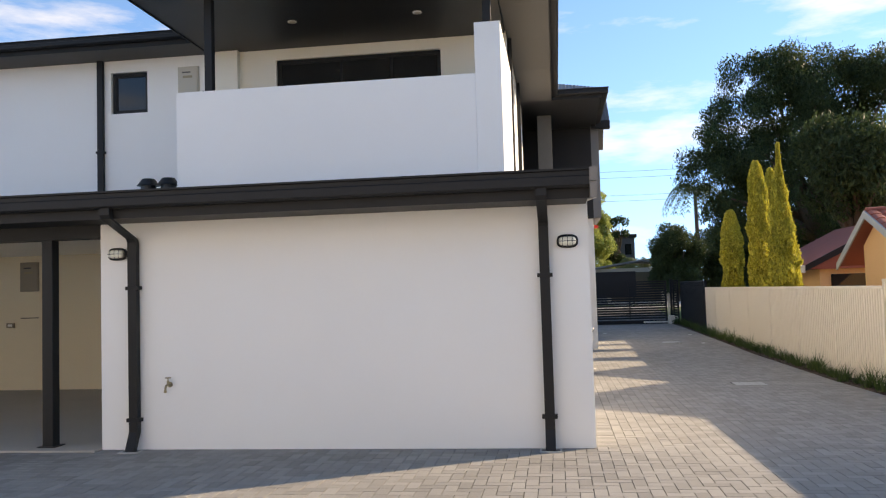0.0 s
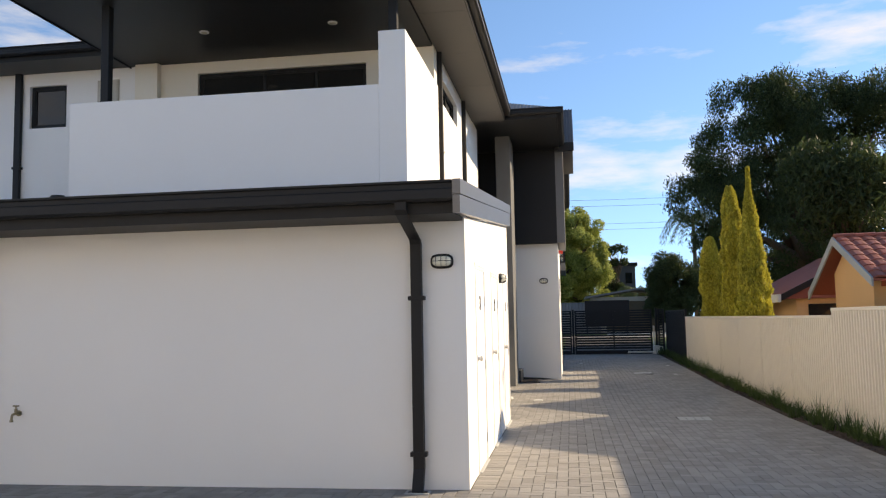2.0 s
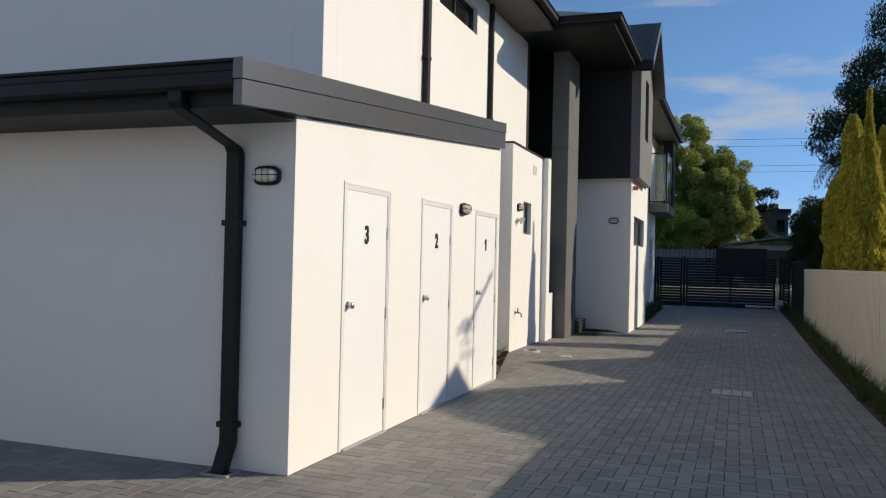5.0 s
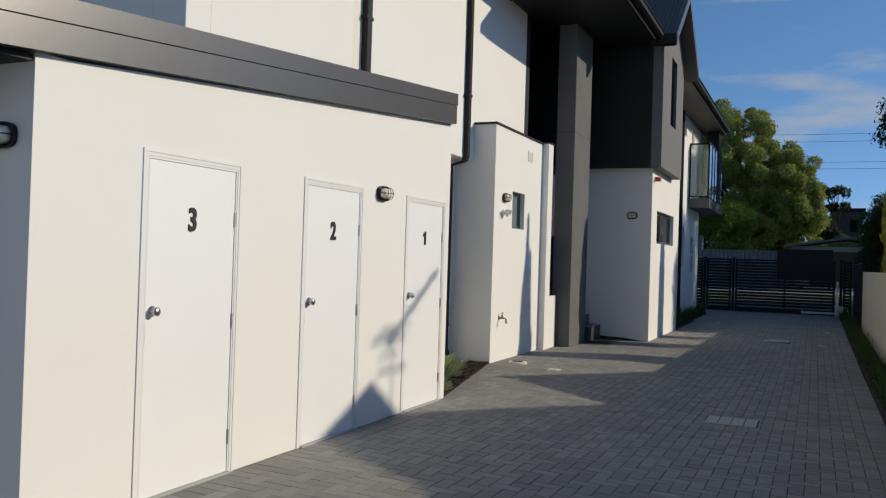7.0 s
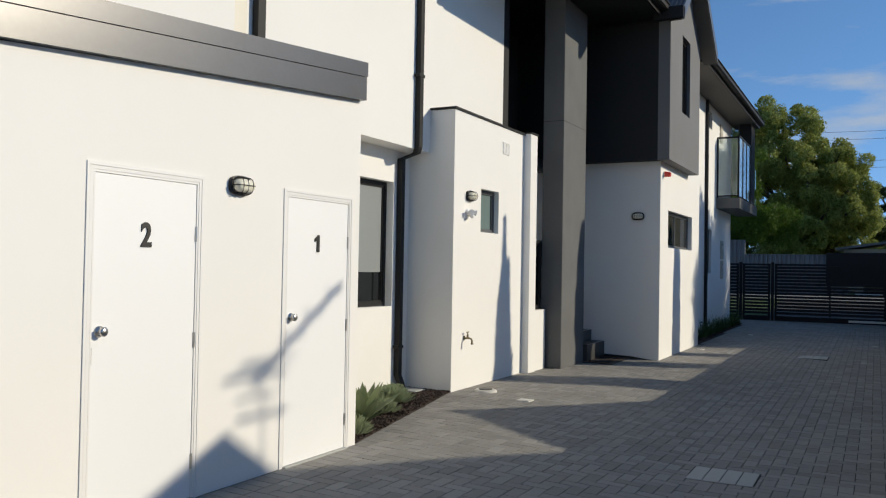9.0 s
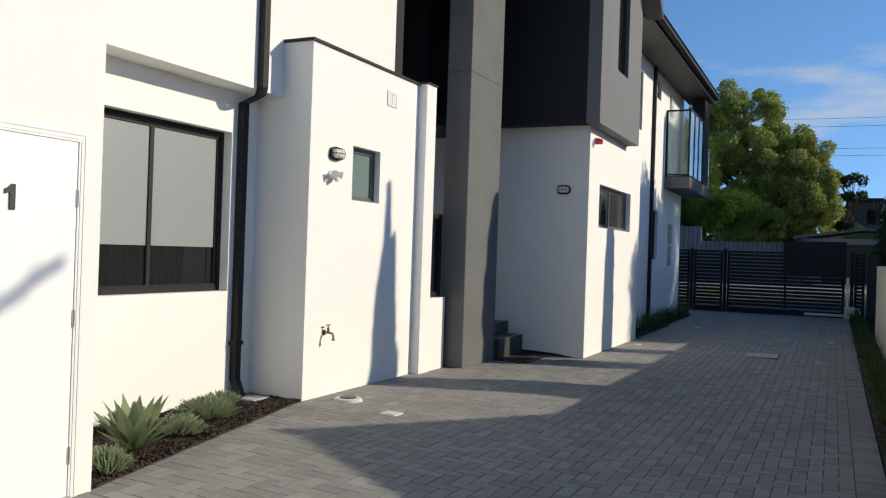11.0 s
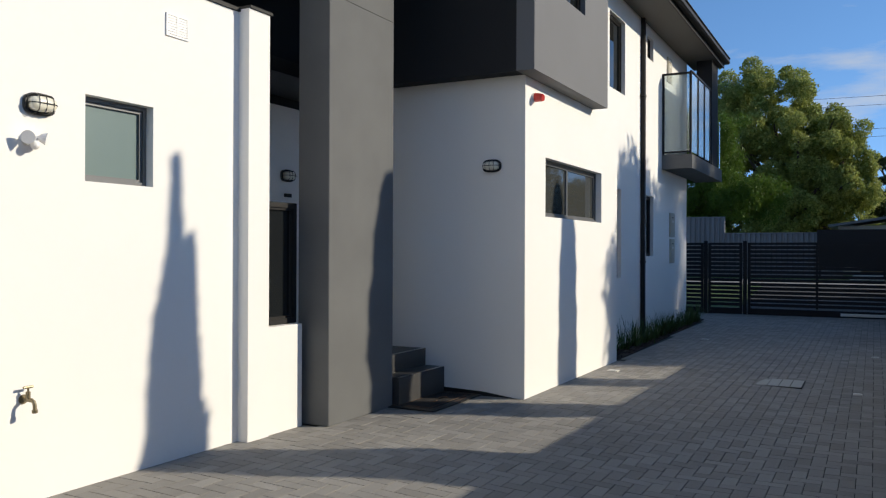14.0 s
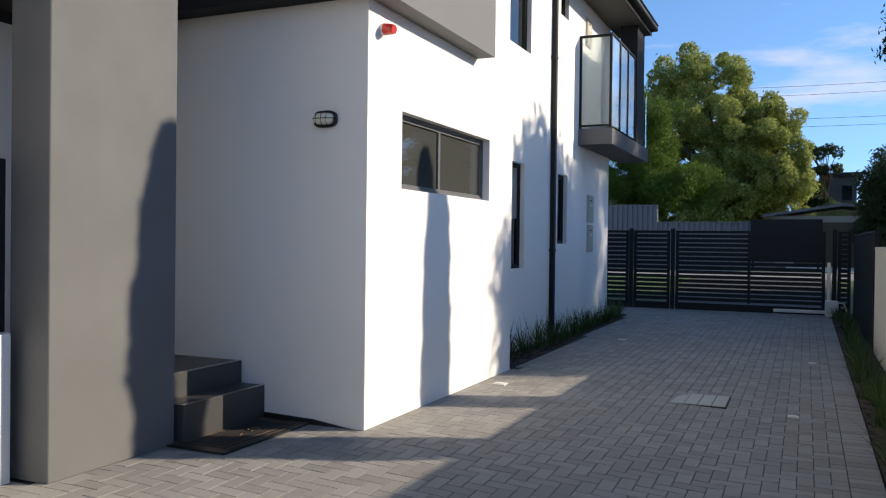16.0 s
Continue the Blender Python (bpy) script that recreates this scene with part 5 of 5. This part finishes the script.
for x in (-0.24, -4.715):
    sump = thing("downpipe_drain", "small dark drain frame under a downpipe", "drain", "downpipe drains", at=(x, 8.155, 0))
    bm = bmesh.new()
    for a in ((-0.11, 0.11, -0.08, -0.06), (-0.11, 0.11, 0.06, 0.08), (-0.11, -0.09, -0.06, 0.06), (0.09, 0.11, -0.06, 0.06)):
        add_box(bm, *a, -0.02, 0.012)
    part("rim", bm, LID, sump)
    part("grate", box(-0.09, 0.09, -0.06, 0.06, -0.02, 0.006), BLACKPLASTIC, sump)
downpipe("charcoal downpipe on the upper white wall", [(-0.76, 13.32, 5.8), (-0.76, 13.32, 3.1)], 0.1, 0.07, [(-0.76, 13.32, 4.2)], (0, 1), (1, 0))
downpipe("charcoal downpipe running down into the recess", [(-0.76, 16.28, 5.8), (-0.76, 16.28, 3.02), (-0.80, 16.30, 2.95), (-1.06, 16.38, 2.90), (-1.06, 16.38, 0.2), (-1.0, 16.38, 0.06), (-0.98, 16.38, 0.0)], 0.08, 0.07, [(-0.76, 16.28, 3.9), (-1.06, 16.38, 0.55)], (0, 1), (1, 0))
pad = thing("splash_pad", "pale concrete splash pad at a downpipe", "drain pad", at=(-0.9, 16.42, 0))
part("slab", box(-0.14, 0.16, -0.14, 0.12, 0.0, 0.035, 0.008), LID, pad)
downpipe("charcoal downpipe on the rear white wall", [(0.49, 28.5, 5.8), (0.49, 28.5, 0.05)], 0.09, 0.07, [(0.49, 28.5, 4.4), (0.49, 28.5, 1.4)], (0, 1), (1, 0))
downpipe("charcoal downpipe on the upper wing wall", [(-7.85, 12.93, 5.8), (-7.85, 12.93, 3.0)], 0.1, 0.07, [(-7.85, 12.93, 4.2)])

# ---- windows ----
window("window_balcony", "dark sliding aluminium window behind the balcony", "y", 13.04, -4.69, -1.88, 4.1, 5.62, (-3.58, -2.72), DARKGLASS)
window("window_wing", "small dark window in the upper wing", "y", 13.04, -7.68, -7.01, 4.87, 5.59, (), DARKGLASS)
window("window_bedroom", "dark framed window with a pale blind", "x", -1.2, 14.45, 16.27, 1.06, 2.6, (15.36,), DARKGLASS, blind=0.42)
window("window_bathroom", "small obscure glass window in white render", "x", -0.52, 17.44, 18.02, 2.03, 2.61, (), TEAL, 0.03, metal=FRAMEGREY)
window("window_upper", "dark slot window high in the white wall", "x", -0.87, 13.86, 15.6, 5.11, 5.53, (14.75,), DARKGLASS, 0.035)
window("window_study", "wide low dark aluminium sliding window", "x", 0.82, 22.46, 24.6, 1.97, 2.64, (23.46,), SMOKY, 0.035, metal=FRAMEGREY)
window("window_box", "narrow black slot window in the dark box", "x", 1.04, 22.57, 23.26, 4.42, 5.82, (), DARKGLASS, 0.03)
window("window_rear_1", "tall dark window in the rear white wall", "x", 0.385, 26.3, 27.2, 1.15, 2.62, (), DARKGLASS, 0.04, blind=0.7)
window("window_rear_2", "narrow dark window in the rear white wall", "x", 0.385, 28.88, 29.45, 1.5, 2.63, (), DARKGLASS, 0.04)
window("window_rear_3", "upper dark window reflecting the sky", "x", 0.385, 26.5, 27.42, 4.22, 5.45, (), DARKGLASS, 0.04)
window("window_rear_4", "small high window in the rear white wall", "x", 0.385, 28.95, 29.42, 5.2, 5.62, (), DARKGLASS, 0.035)
window("window_entry_screen", "dark framed glass screen above the low wall", "x", -0.44, 19.2, 19.68, 0.925, 2.0, (), DARKGLASS, 0.045)

# ---- balcony at the rear ----
structure(part("balcony_slab", box(0.45, 1.04, 30.12, 33.6, 3.22, 3.5, 0.005), GREY), "grey rendered balcony slab", "balcony")
bal = thing("glass_balustrade", "dark framed frosted glass balcony balustrade", "balustrade", at=(0.45, 30.17, 3.5))
bal["kind"] = "structure"
for x in (0.02, 0.55):
    part("upright", box(x - 0.02, x + 0.02, -0.02, 0.02, 0, 1.62), GATE, bal)
for yv in (0.72, 1.42, 2.1):
    part("upright", box(0.53, 0.57, yv - 0.02, yv + 0.02, 0, 1.62), GATE, bal)
part("top_rail", box(0.041, 0.529, -0.02, 0.02, 1.58, 1.62), GATE, bal)
part("top_rail", box(0.53, 0.57, 0.021, 2.12, 1.621, 1.65), GATE, bal)
part("bottom_rail", box(0.041, 0.529, -0.015, 0.015, 0.04, 0.07), GATE, bal)
part("pane", box(0.045, 0.525, -0.005, 0.005, 0.075, 1.575), CLEAR, bal, "clear glass pane")
for a, b in ((0.025, 0.695), (0.745, 1.395), (1.445, 2.075)):
    part("pane", box(0.545, 0.555, a, b, 0.06, 1.6), CLEAR, bal, "clear glass pane")
part("pane", box(0.545, 0.555, 3.33, 3.4, 0.0, 1.1), CLEAR, bal, "low clear glass pane")
structure(part("balcony_screen_wall", box(0.7, 1.03, 32.35, 33.1, 3.5, 5.8), BLACKWALL), "charcoal rendered screen wall on the balcony", "wall")
structure(part("balcony_back_wall", box(-0.6, 0.25, 32.56, 33.2, 3.24, 5.8), BLACKWALL), "charcoal rendered wall behind the balcony", "wall")


def meter_box(label, place, turn, w, h, slot, enamel=METERGREY):
    m = thing("meter_box", label, "meter box", "meter boxes", at=place)
    m.rotation_euler = (0, 0, turn)
    part("body", box(0, 0.025, -w / 2, w / 2, -h / 2, h / 2, 0.004), enamel, m)
    part("door", box(0.026, 0.036, -w / 2 + 0.025, w / 2 - 0.025, -h / 2 + 0.025, h / 2 - 0.025, 0.003), enamel, m)
    part("vent_slot", box(0.0365, 0.0385, -w * 0.28, w * 0.12, h * 0.28, h * 0.32), BLACKPLASTIC, m)
    part("label_plate", box(0.0365, 0.0385, -w * 0.25, w * 0.2, h * 0.1, h * 0.18), slot, m)
    return m


meter_box("beige meter box on the carport wall", (-9.93, 14.0, 2.13), -math.pi / 2, 0.38, 0.55, BRASS, TAUPE)
meter_box("beige meter box on the upper wall", (-6.25, 12.98, 5.36), -math.pi / 2, 0.38, 0.5, BRASS)
meter_box("grey meter box on the rear white wall", (0.45, 31.0, 2.14), 0, 0.42, 0.5, PALE)
meter_box("low grey service box on the rear white wall", (0.45, 31.0, 1.6), 0, 0.36, 0.5, PALE)
meter_box("beige service box high on the rear wall", (0.45, 30.72, 5.3), 0, 0.36, 0.5, PALE)
slot = thing("vent_strip", "thin dark slot vent on the carport wall", "vent", at=(-9.93, 13.99, 1.36))
part("slot", box(-0.18, 0.18, -0.012, 0.012, -0.008, 0.008), BLACKPLASTIC, slot)
sw = thing("power_point", "grey double power point on the wall", "power point", at=(-10.32, 13.985, 1.23))
part("plate", box(-0.08, 0.08, -0.02, 0.02, -0.045, 0.045, 0.006), TAUPE, sw)
part("switch", box(-0.04, 0.04, -0.026, -0.0205, -0.02, 0.02), PALE, sw)

# ---- small fittings ----
flood = thing("sensor_light", "white twin sensor floodlight under the lamp", "lamp", at=(-0.45, 17.02, 2.26))
bm = bmesh.new()
tube(bm, [(0, 0, 0), (0.03, 0, 0)], 0.045, 16)
tube(bm, [(0.03, 0, 0), (0.07, 0, -0.01)], 0.022, 12)
part("base", bm, FRAMEWHITE, flood)
for s in (-1, 1):
    bm = bmesh.new()
    tube(bm, [(0.05, 0.015 * s, 0.0), (0.07, 0.035 * s, 0.005)], 0.014, 10)
    tube(bm, [(0.07, 0.035 * s, 0.005), (0.1, 0.065 * s, -0.004)], 0.022, 14, 0.042)
    part("lamp_head", bm, FRAMEWHITE, flood)
bm = bmesh.new()
bmesh.ops.create_icosphere(bm, subdivisions=2, radius=0.03, matrix=Matrix.Translation((0.075, 0, -0.045)))
part("sensor", bm, FRAMEWHITE, flood, smooth=True)
vent = thing("wall_vent", "small white louvred wall vent", "vent", at=(-0.45, 18.24, 3.25))
bm = bmesh.new()
add_rect_frame(bm, "x", 0.012, 0.012, -0.11, 0.11, -0.085, 0.085, 0.014)
add_box(bm, 0.0, 0.012, -0.007, 0.007, -0.071, 0.071)
part("vent_frame", bm, FRAMEWHITE, vent)
for k in range(7):
    for y0, y1 in ((-0.095, -0.008), (0.008, 0.095)):
        part("slat", box(0.001, 0.009, y0, y1, -0.066 + k * 0.0195, -0.049 + k * 0.0195), FRAMEWHITE, vent)
plate = thing("intercom_plate", "small dark intercom plate in the shaded porch", "intercom", at=(-1.7, 21.12, 2.2))
part("plate", box(0, 0.02, -0.06, 0.06, -0.02, 0.02, 0.004), BLACKPLASTIC, plate)
siren = thing("alarm_siren", "red strobe siren on white render", "siren", at=(0.9, 22.08, 3.25))
bm = bmesh.new()
tube(bm, [(0, 0, 0), (0.02, 0, 0)], 0.05, 16)
part("base", bm, FRAMEWHITE, siren)
bm = bmesh.new()
tube(bm, [(0.02, 0, 0), (0.07, -0.008, -0.004), (0.11, -0.018, -0.012), (0.122, -0.02, -0.014)], 0.05, 16, 0.036)
part("lens", bm, RED, siren, "red plastic lens", smooth=False)
vents = thing("roof_vents", "pair of round black roof vents", "vent", at=(-6.43, 12.2, 3.05))
for s in (-0.17, 0.17):
    bm = bmesh.new()
    tube(bm, [(s, 0, 0), (s, 0, 0.42)], 0.12, 16)
    tube(bm, [(s, 0, 0.42), (s, 0, 0.47), (s, 0, 0.53)], 0.18, 20, 0.10)
    part("cowl", bm, BLACKPLASTIC, vents)
for px, py in ((-3.97, 11.67), (-2.04, 11.68)):
    dl = thing("downlight", "small recessed downlight in the dark ceiling", "lamp", "balcony downlights", at=(px, py, 5.8))
    bm = bmesh.new()
    tube(bm, [(0, 0, 0), (0, 0, -0.012)], 0.07, 20)
    part("trim_ring", bm, FRAMEWHITE, dl)
    bm = bmesh.new()
    tube(bm, [(0, 0, -0.0125), (0, 0, -0.016)], 0.045, 16)
    part("lens", bm, LENS, dl)
for px, py, zt in ((-4.8, 10.53, 4.48), (-0.92, 10.57, 5.16)):
    bp = thing("balcony_post", "dark steel post on the balcony parapet", "post", "balcony posts", at=(px, py, zt))
    part("shaft", box(-0.055, 0.055, -0.055, 0.055, 0, 5.8 - zt, 0.005), METAL, bp)
    part("base_plate", box(-0.08, 0.08, -0.08, 0.08, 0, 0.012), METAL, bp)
structure(part("cap_bathroom", box(-1.1, -0.43, 16.63, 18.92, 3.541, 3.57), METAL), "thin dark steel parapet capping", "flashing")
structure(part("cap_pilaster", box(-0.62, -0.325, 18.922, 19.2, 3.561, 3.585), METAL), "thin dark steel cap on the pilaster", "flashing")

# ---- entry steps and mat ----
st = thing("entry_steps", "dark tiled entry steps beside the column", "steps", at=(-0.3, 21.3, 0))
part("step", box(0.001, 0.24, -0.44, 0.545, 0, 0.29, 0.004), STEPTILE, st)
part("step", box(-1.4, 0.0, -0.44, 0.545, 0, 0.48, 0.004), STEPTILE, st)
part("nosing", box(0.215, 0.242, -0.438, 0.543, 0.2905, 0.294), STEEL, st, "thin metal nosing strip")
part("nosing", box(-0.026, 0.001, -0.438, 0.543, 0.4805, 0.484), STEEL, st, "thin metal nosing strip")
mat = thing("doormat", "worn dark rubber doormat with patterned border", "doormat", at=(0.12, 21.3, 0.004))
part("mat_top", box(-0.2, 0.2, -0.45, 0.45, 0.0, 0.014), MAT, mat)
bm = bmesh.new()
for a in ((-0.28, 0.28, -0.55, -0.451), (-0.28, 0.28, 0.451, 0.54), (-0.28, -0.201, -0.451, 0.451), (0.201, 0.28, -0.451, 0.451)):
    add_box(bm, *a, 0.0, 0.012)
part("border", bm, BLACKPLASTIC, mat)
bm = bmesh.new()
for q in (0.17, 0.235):
    for a in ((-q, q, -q - 0.26, -q - 0.253), (-q, q, q + 0.253, q + 0.26), (-q, -q + 0.006, -q - 0.253, q + 0.253), (q - 0.006, q, -q - 0.253, q + 0.253)):
        add_box(bm, *a, 0.0145, 0.0165)
part("border_line", bm, MATEDGE, mat, "thin faded border lines")
bm = bmesh.new()
tube(bm, [(0.03 + 0.045 * math.cos(a), 0.12 + 0.05 * math.sin(a), 0.0155) for a in (0.3 + j * 0.7 for j in range(8))], 0.007, 5)
part("motif", bm, MATEDGE, mat, "faded orange motif")
bm = bmesh.new()
tube(bm, [(0.03, -0.02, 0.0155), (0.06, -0.1, 0.0155), (0.0, -0.16, 0.0155)], 0.005, 5)
part("motif", bm, MATEDGE, mat, "faded orange motif")


# black wedge along the wall foot, tapering to nothing at the corner
structure(part("skirting", prism([(-0.06, -0.01), (0.89, -0.01), (0.42, 0.045), (-0.06, 0.06)], "y", 21.84, 21.851), BLACKPLASTIC), "thin dark tapering strip at the foot of the white wall", "skirting")

# ---- covers let into the paving ----
def pit_lid(place, w, l, strips, label):
    t = thing("pit_lid", label, "pit cover", "pit covers", at=place)
    part("rim", box(-w / 2 - 0.01, w / 2 + 0.01, -l / 2 - 0.01, l / 2 + 0.01, -0.02, 0.003), JOINT, t)
    for i in range(strips):
        a = -w / 2 + w * i / strips
        part("strip", box(a + 0.004, a + w / strips - 0.004, -l / 2, l / 2, -0.01, 0.008, 0.002), LID, t)
    return t


pit_lid((3.11, 14.65, fall(3.11, 14.65)), 0.52, 0.46, 4, "pale concrete pit cover in the pavers")
pit_lid((3.15, 24.8, fall(3.15, 24.8)), 0.52, 0.58, 4, "pale concrete pit cover further along the pavers")
dr = thing("floor_drain", "round black drain in a pale concrete surround", "drain", at=(-0.13, 16.99, fall(-0.13, 16.99)))
bm = bmesh.new()
tube(bm, [(0, 0, -0.01), (0, 0, 0.018), (0, 0, 0.026)], 0.15, 24, 0.125)
part("surround", bm, PALECONCRETE, dr)
bm = bmesh.new()
tube(bm, [(0, 0, 0.026), (0, 0, 0.034)], 0.085, 20)
part("grate", bm, BLACKPLASTIC, dr)
for px, py, s in ((0.51, 16.73, 0.085), (1.13, 24.4, 0.07), (4.02, 24.45, 0.05), (4.2, 28.05, 0.05), (1.47, 29.1, 0.06)):
    iv = thing("inspection_cap", "small pale square inspection cap in the pavers", "cap", "inspection caps", at=(px, py, fall(px, py)))
    part("cap", box(-s, s, -s, s, -0.01, 0.01, 0.003), PALECONCRETE, iv)
    part("plug", box(-s * 0.6, s * 0.6, -s * 0.6, s * 0.6, 0.0105, 0.014), PALE, iv)

# ---- driveway pavers ----
W = 0.11
GAP = 0.0068


def paved(x, y):
    """True where the driveway is paved."""
    if x > 40 * W or x < -13.9 or y > 36.5 or y < -3.5:
        return False
    if y < 8.32:
        return True
    if y < 13.57:
        return x > 4 * W
    if y < 16.65:
        return x > 0.2 - 0.65 * (y - 13.57) / 3.08 - 0.05
    if y < 19.7:
        return x > -0.5
    if y < 21.85:
        return x > -0.17
    if y < 25.38:
        return x > 0.86
    if y < 33.6:
        return x > 0.95 - 0.03 * (y - 25.15)
    return x > -0.9


def paver_mesh(l, w, name):
    """One chamfered paver, top at z 0."""
    bm = bmesh.new()
    c, d = 0.0014, 0.0006
    lo = [bm.verts.new((x * l / 2, y * w / 2, -d)) for x, y in ((-1, -1), (1, -1), (1, 1), (-1, 1))]
    ba = [bm.verts.new((v.co.x, v.co.y, -0.02)) for v in lo]
    hi = [bm.verts.new((x * (l / 2 - c), y * (w / 2 - c), 0)) for x, y in ((-1, -1), (1, -1), (1, 1), (-1, 1))]
    bm.faces.new(hi)
    for k in range(4):
        j = (k + 1) % 4
        bm.faces.new((lo[k], lo[j], hi[j], hi[k]))
        bm.faces.new((ba[k], ba[j], lo[j], lo[k]))
    me = bpy.data.meshes.new(name)
    bm.to_mesh(me)
    bm.free()
    me.materials.append(PAVER)
    return me


drive = structure(new("driveway"), "grey concrete pavers laid in herringbone", "driveway")
rng = np.random.default_rng(77)
spots = []
for j in range(-33, 333):
    for i in range(-125, 60):
        # one level and one upright paver per step of the weave; where only half of one is inside, a half paver
        a, b = j + 4 * i, j
        for cells, turned in ((((a, b), (a + 1, b)), 0), (((a + 3, b), (a + 3, b + 1)), 1)):
            inside = [c for c in cells if paved((c[0] + 0.5) * W, (c[1] + 0.5) * W)]
            if len(inside) == 2:
                spots.append(((cells[0][0] + cells[1][0] + 1) * W / 2, (cells[0][1] + cells[1][1] + 1) * W / 2, turned))
            elif inside:
                spots.append(((inside[0][0] + 0.5) * W, (inside[0][1] + 0.5) * W, 2))
y = -32.5 * W
while y < 36.4:
    spots.append((41 * W, y, 0))
    if 8.32 < y < 13.57:
        spots.append((3 * W, y, 0))
    y += W
vs0 = [(-1, -1), (1, -1), (1, 1), (-1, 1)]
one = paver_mesh(2 * W - GAP, W - GAP, "paver")
verts, faces, made = [], [], 0
for cx, cy, turned in spots:
    dz = rng.normal() * 0.0005 + fall(cx, cy)
    gx_, gy_ = (fall(cx + 0.1, cy) - fall(cx - 0.1, cy)) / 0.2, (fall(cx, cy + 0.1) - fall(cx, cy - 0.1)) / 0.2
    if 1.2 < cx < 3.6 and 8.7 < cy < 11.3 and made < 290 and turned < 2:
        o = new("paver", one)
        o.parent = drive
        o.location = (cx, cy, dz)
        o.rotation_euler = (rng.normal() * 0.0013 + (-gx_ if turned else gy_), rng.normal() * 0.0013 - (gy_ if turned else gx_), math.pi / 2 if turned else 0)
        made += 1
        continue
    hx, hy = ((W - GAP / 2, W / 2 - GAP / 2), (W / 2 - GAP / 2, W - GAP / 2), (W / 2 - GAP / 2, W / 2 - GAP / 2))[turned]
    b = len(verts)
    tx, ty = rng.normal() * 0.0013 + gx_, rng.normal() * 0.0013 + gy_
    for sx, sy in vs0:
        verts.append((cx + sx * hx, cy + sy * hy, dz - 0.016))
    for sx, sy in vs0:
        verts.append((cx + sx * hx, cy + sy * hy, dz - 0.0006 + tx * sx * hx + ty * sy * hy))
    for sx, sy in vs0:
        verts.append((cx + sx * (hx - 0.0014), cy + sy * (hy - 0.0014), dz + tx * sx * hx + ty * sy * hy))
    faces.append((b + 8, b + 9, b + 10, b + 11))
    for k in range(4):
        j = (k + 1) % 4
        faces.append((b + 4 + k, b + 4 + j, b + 8 + j, b + 8 + k))
        faces.append((b + k, b + j, b + 4 + j, b + 4 + k))
rest = from_arrays("paver_field", verts, faces, PAVER, drive)
rest["kind"] = "stuff"
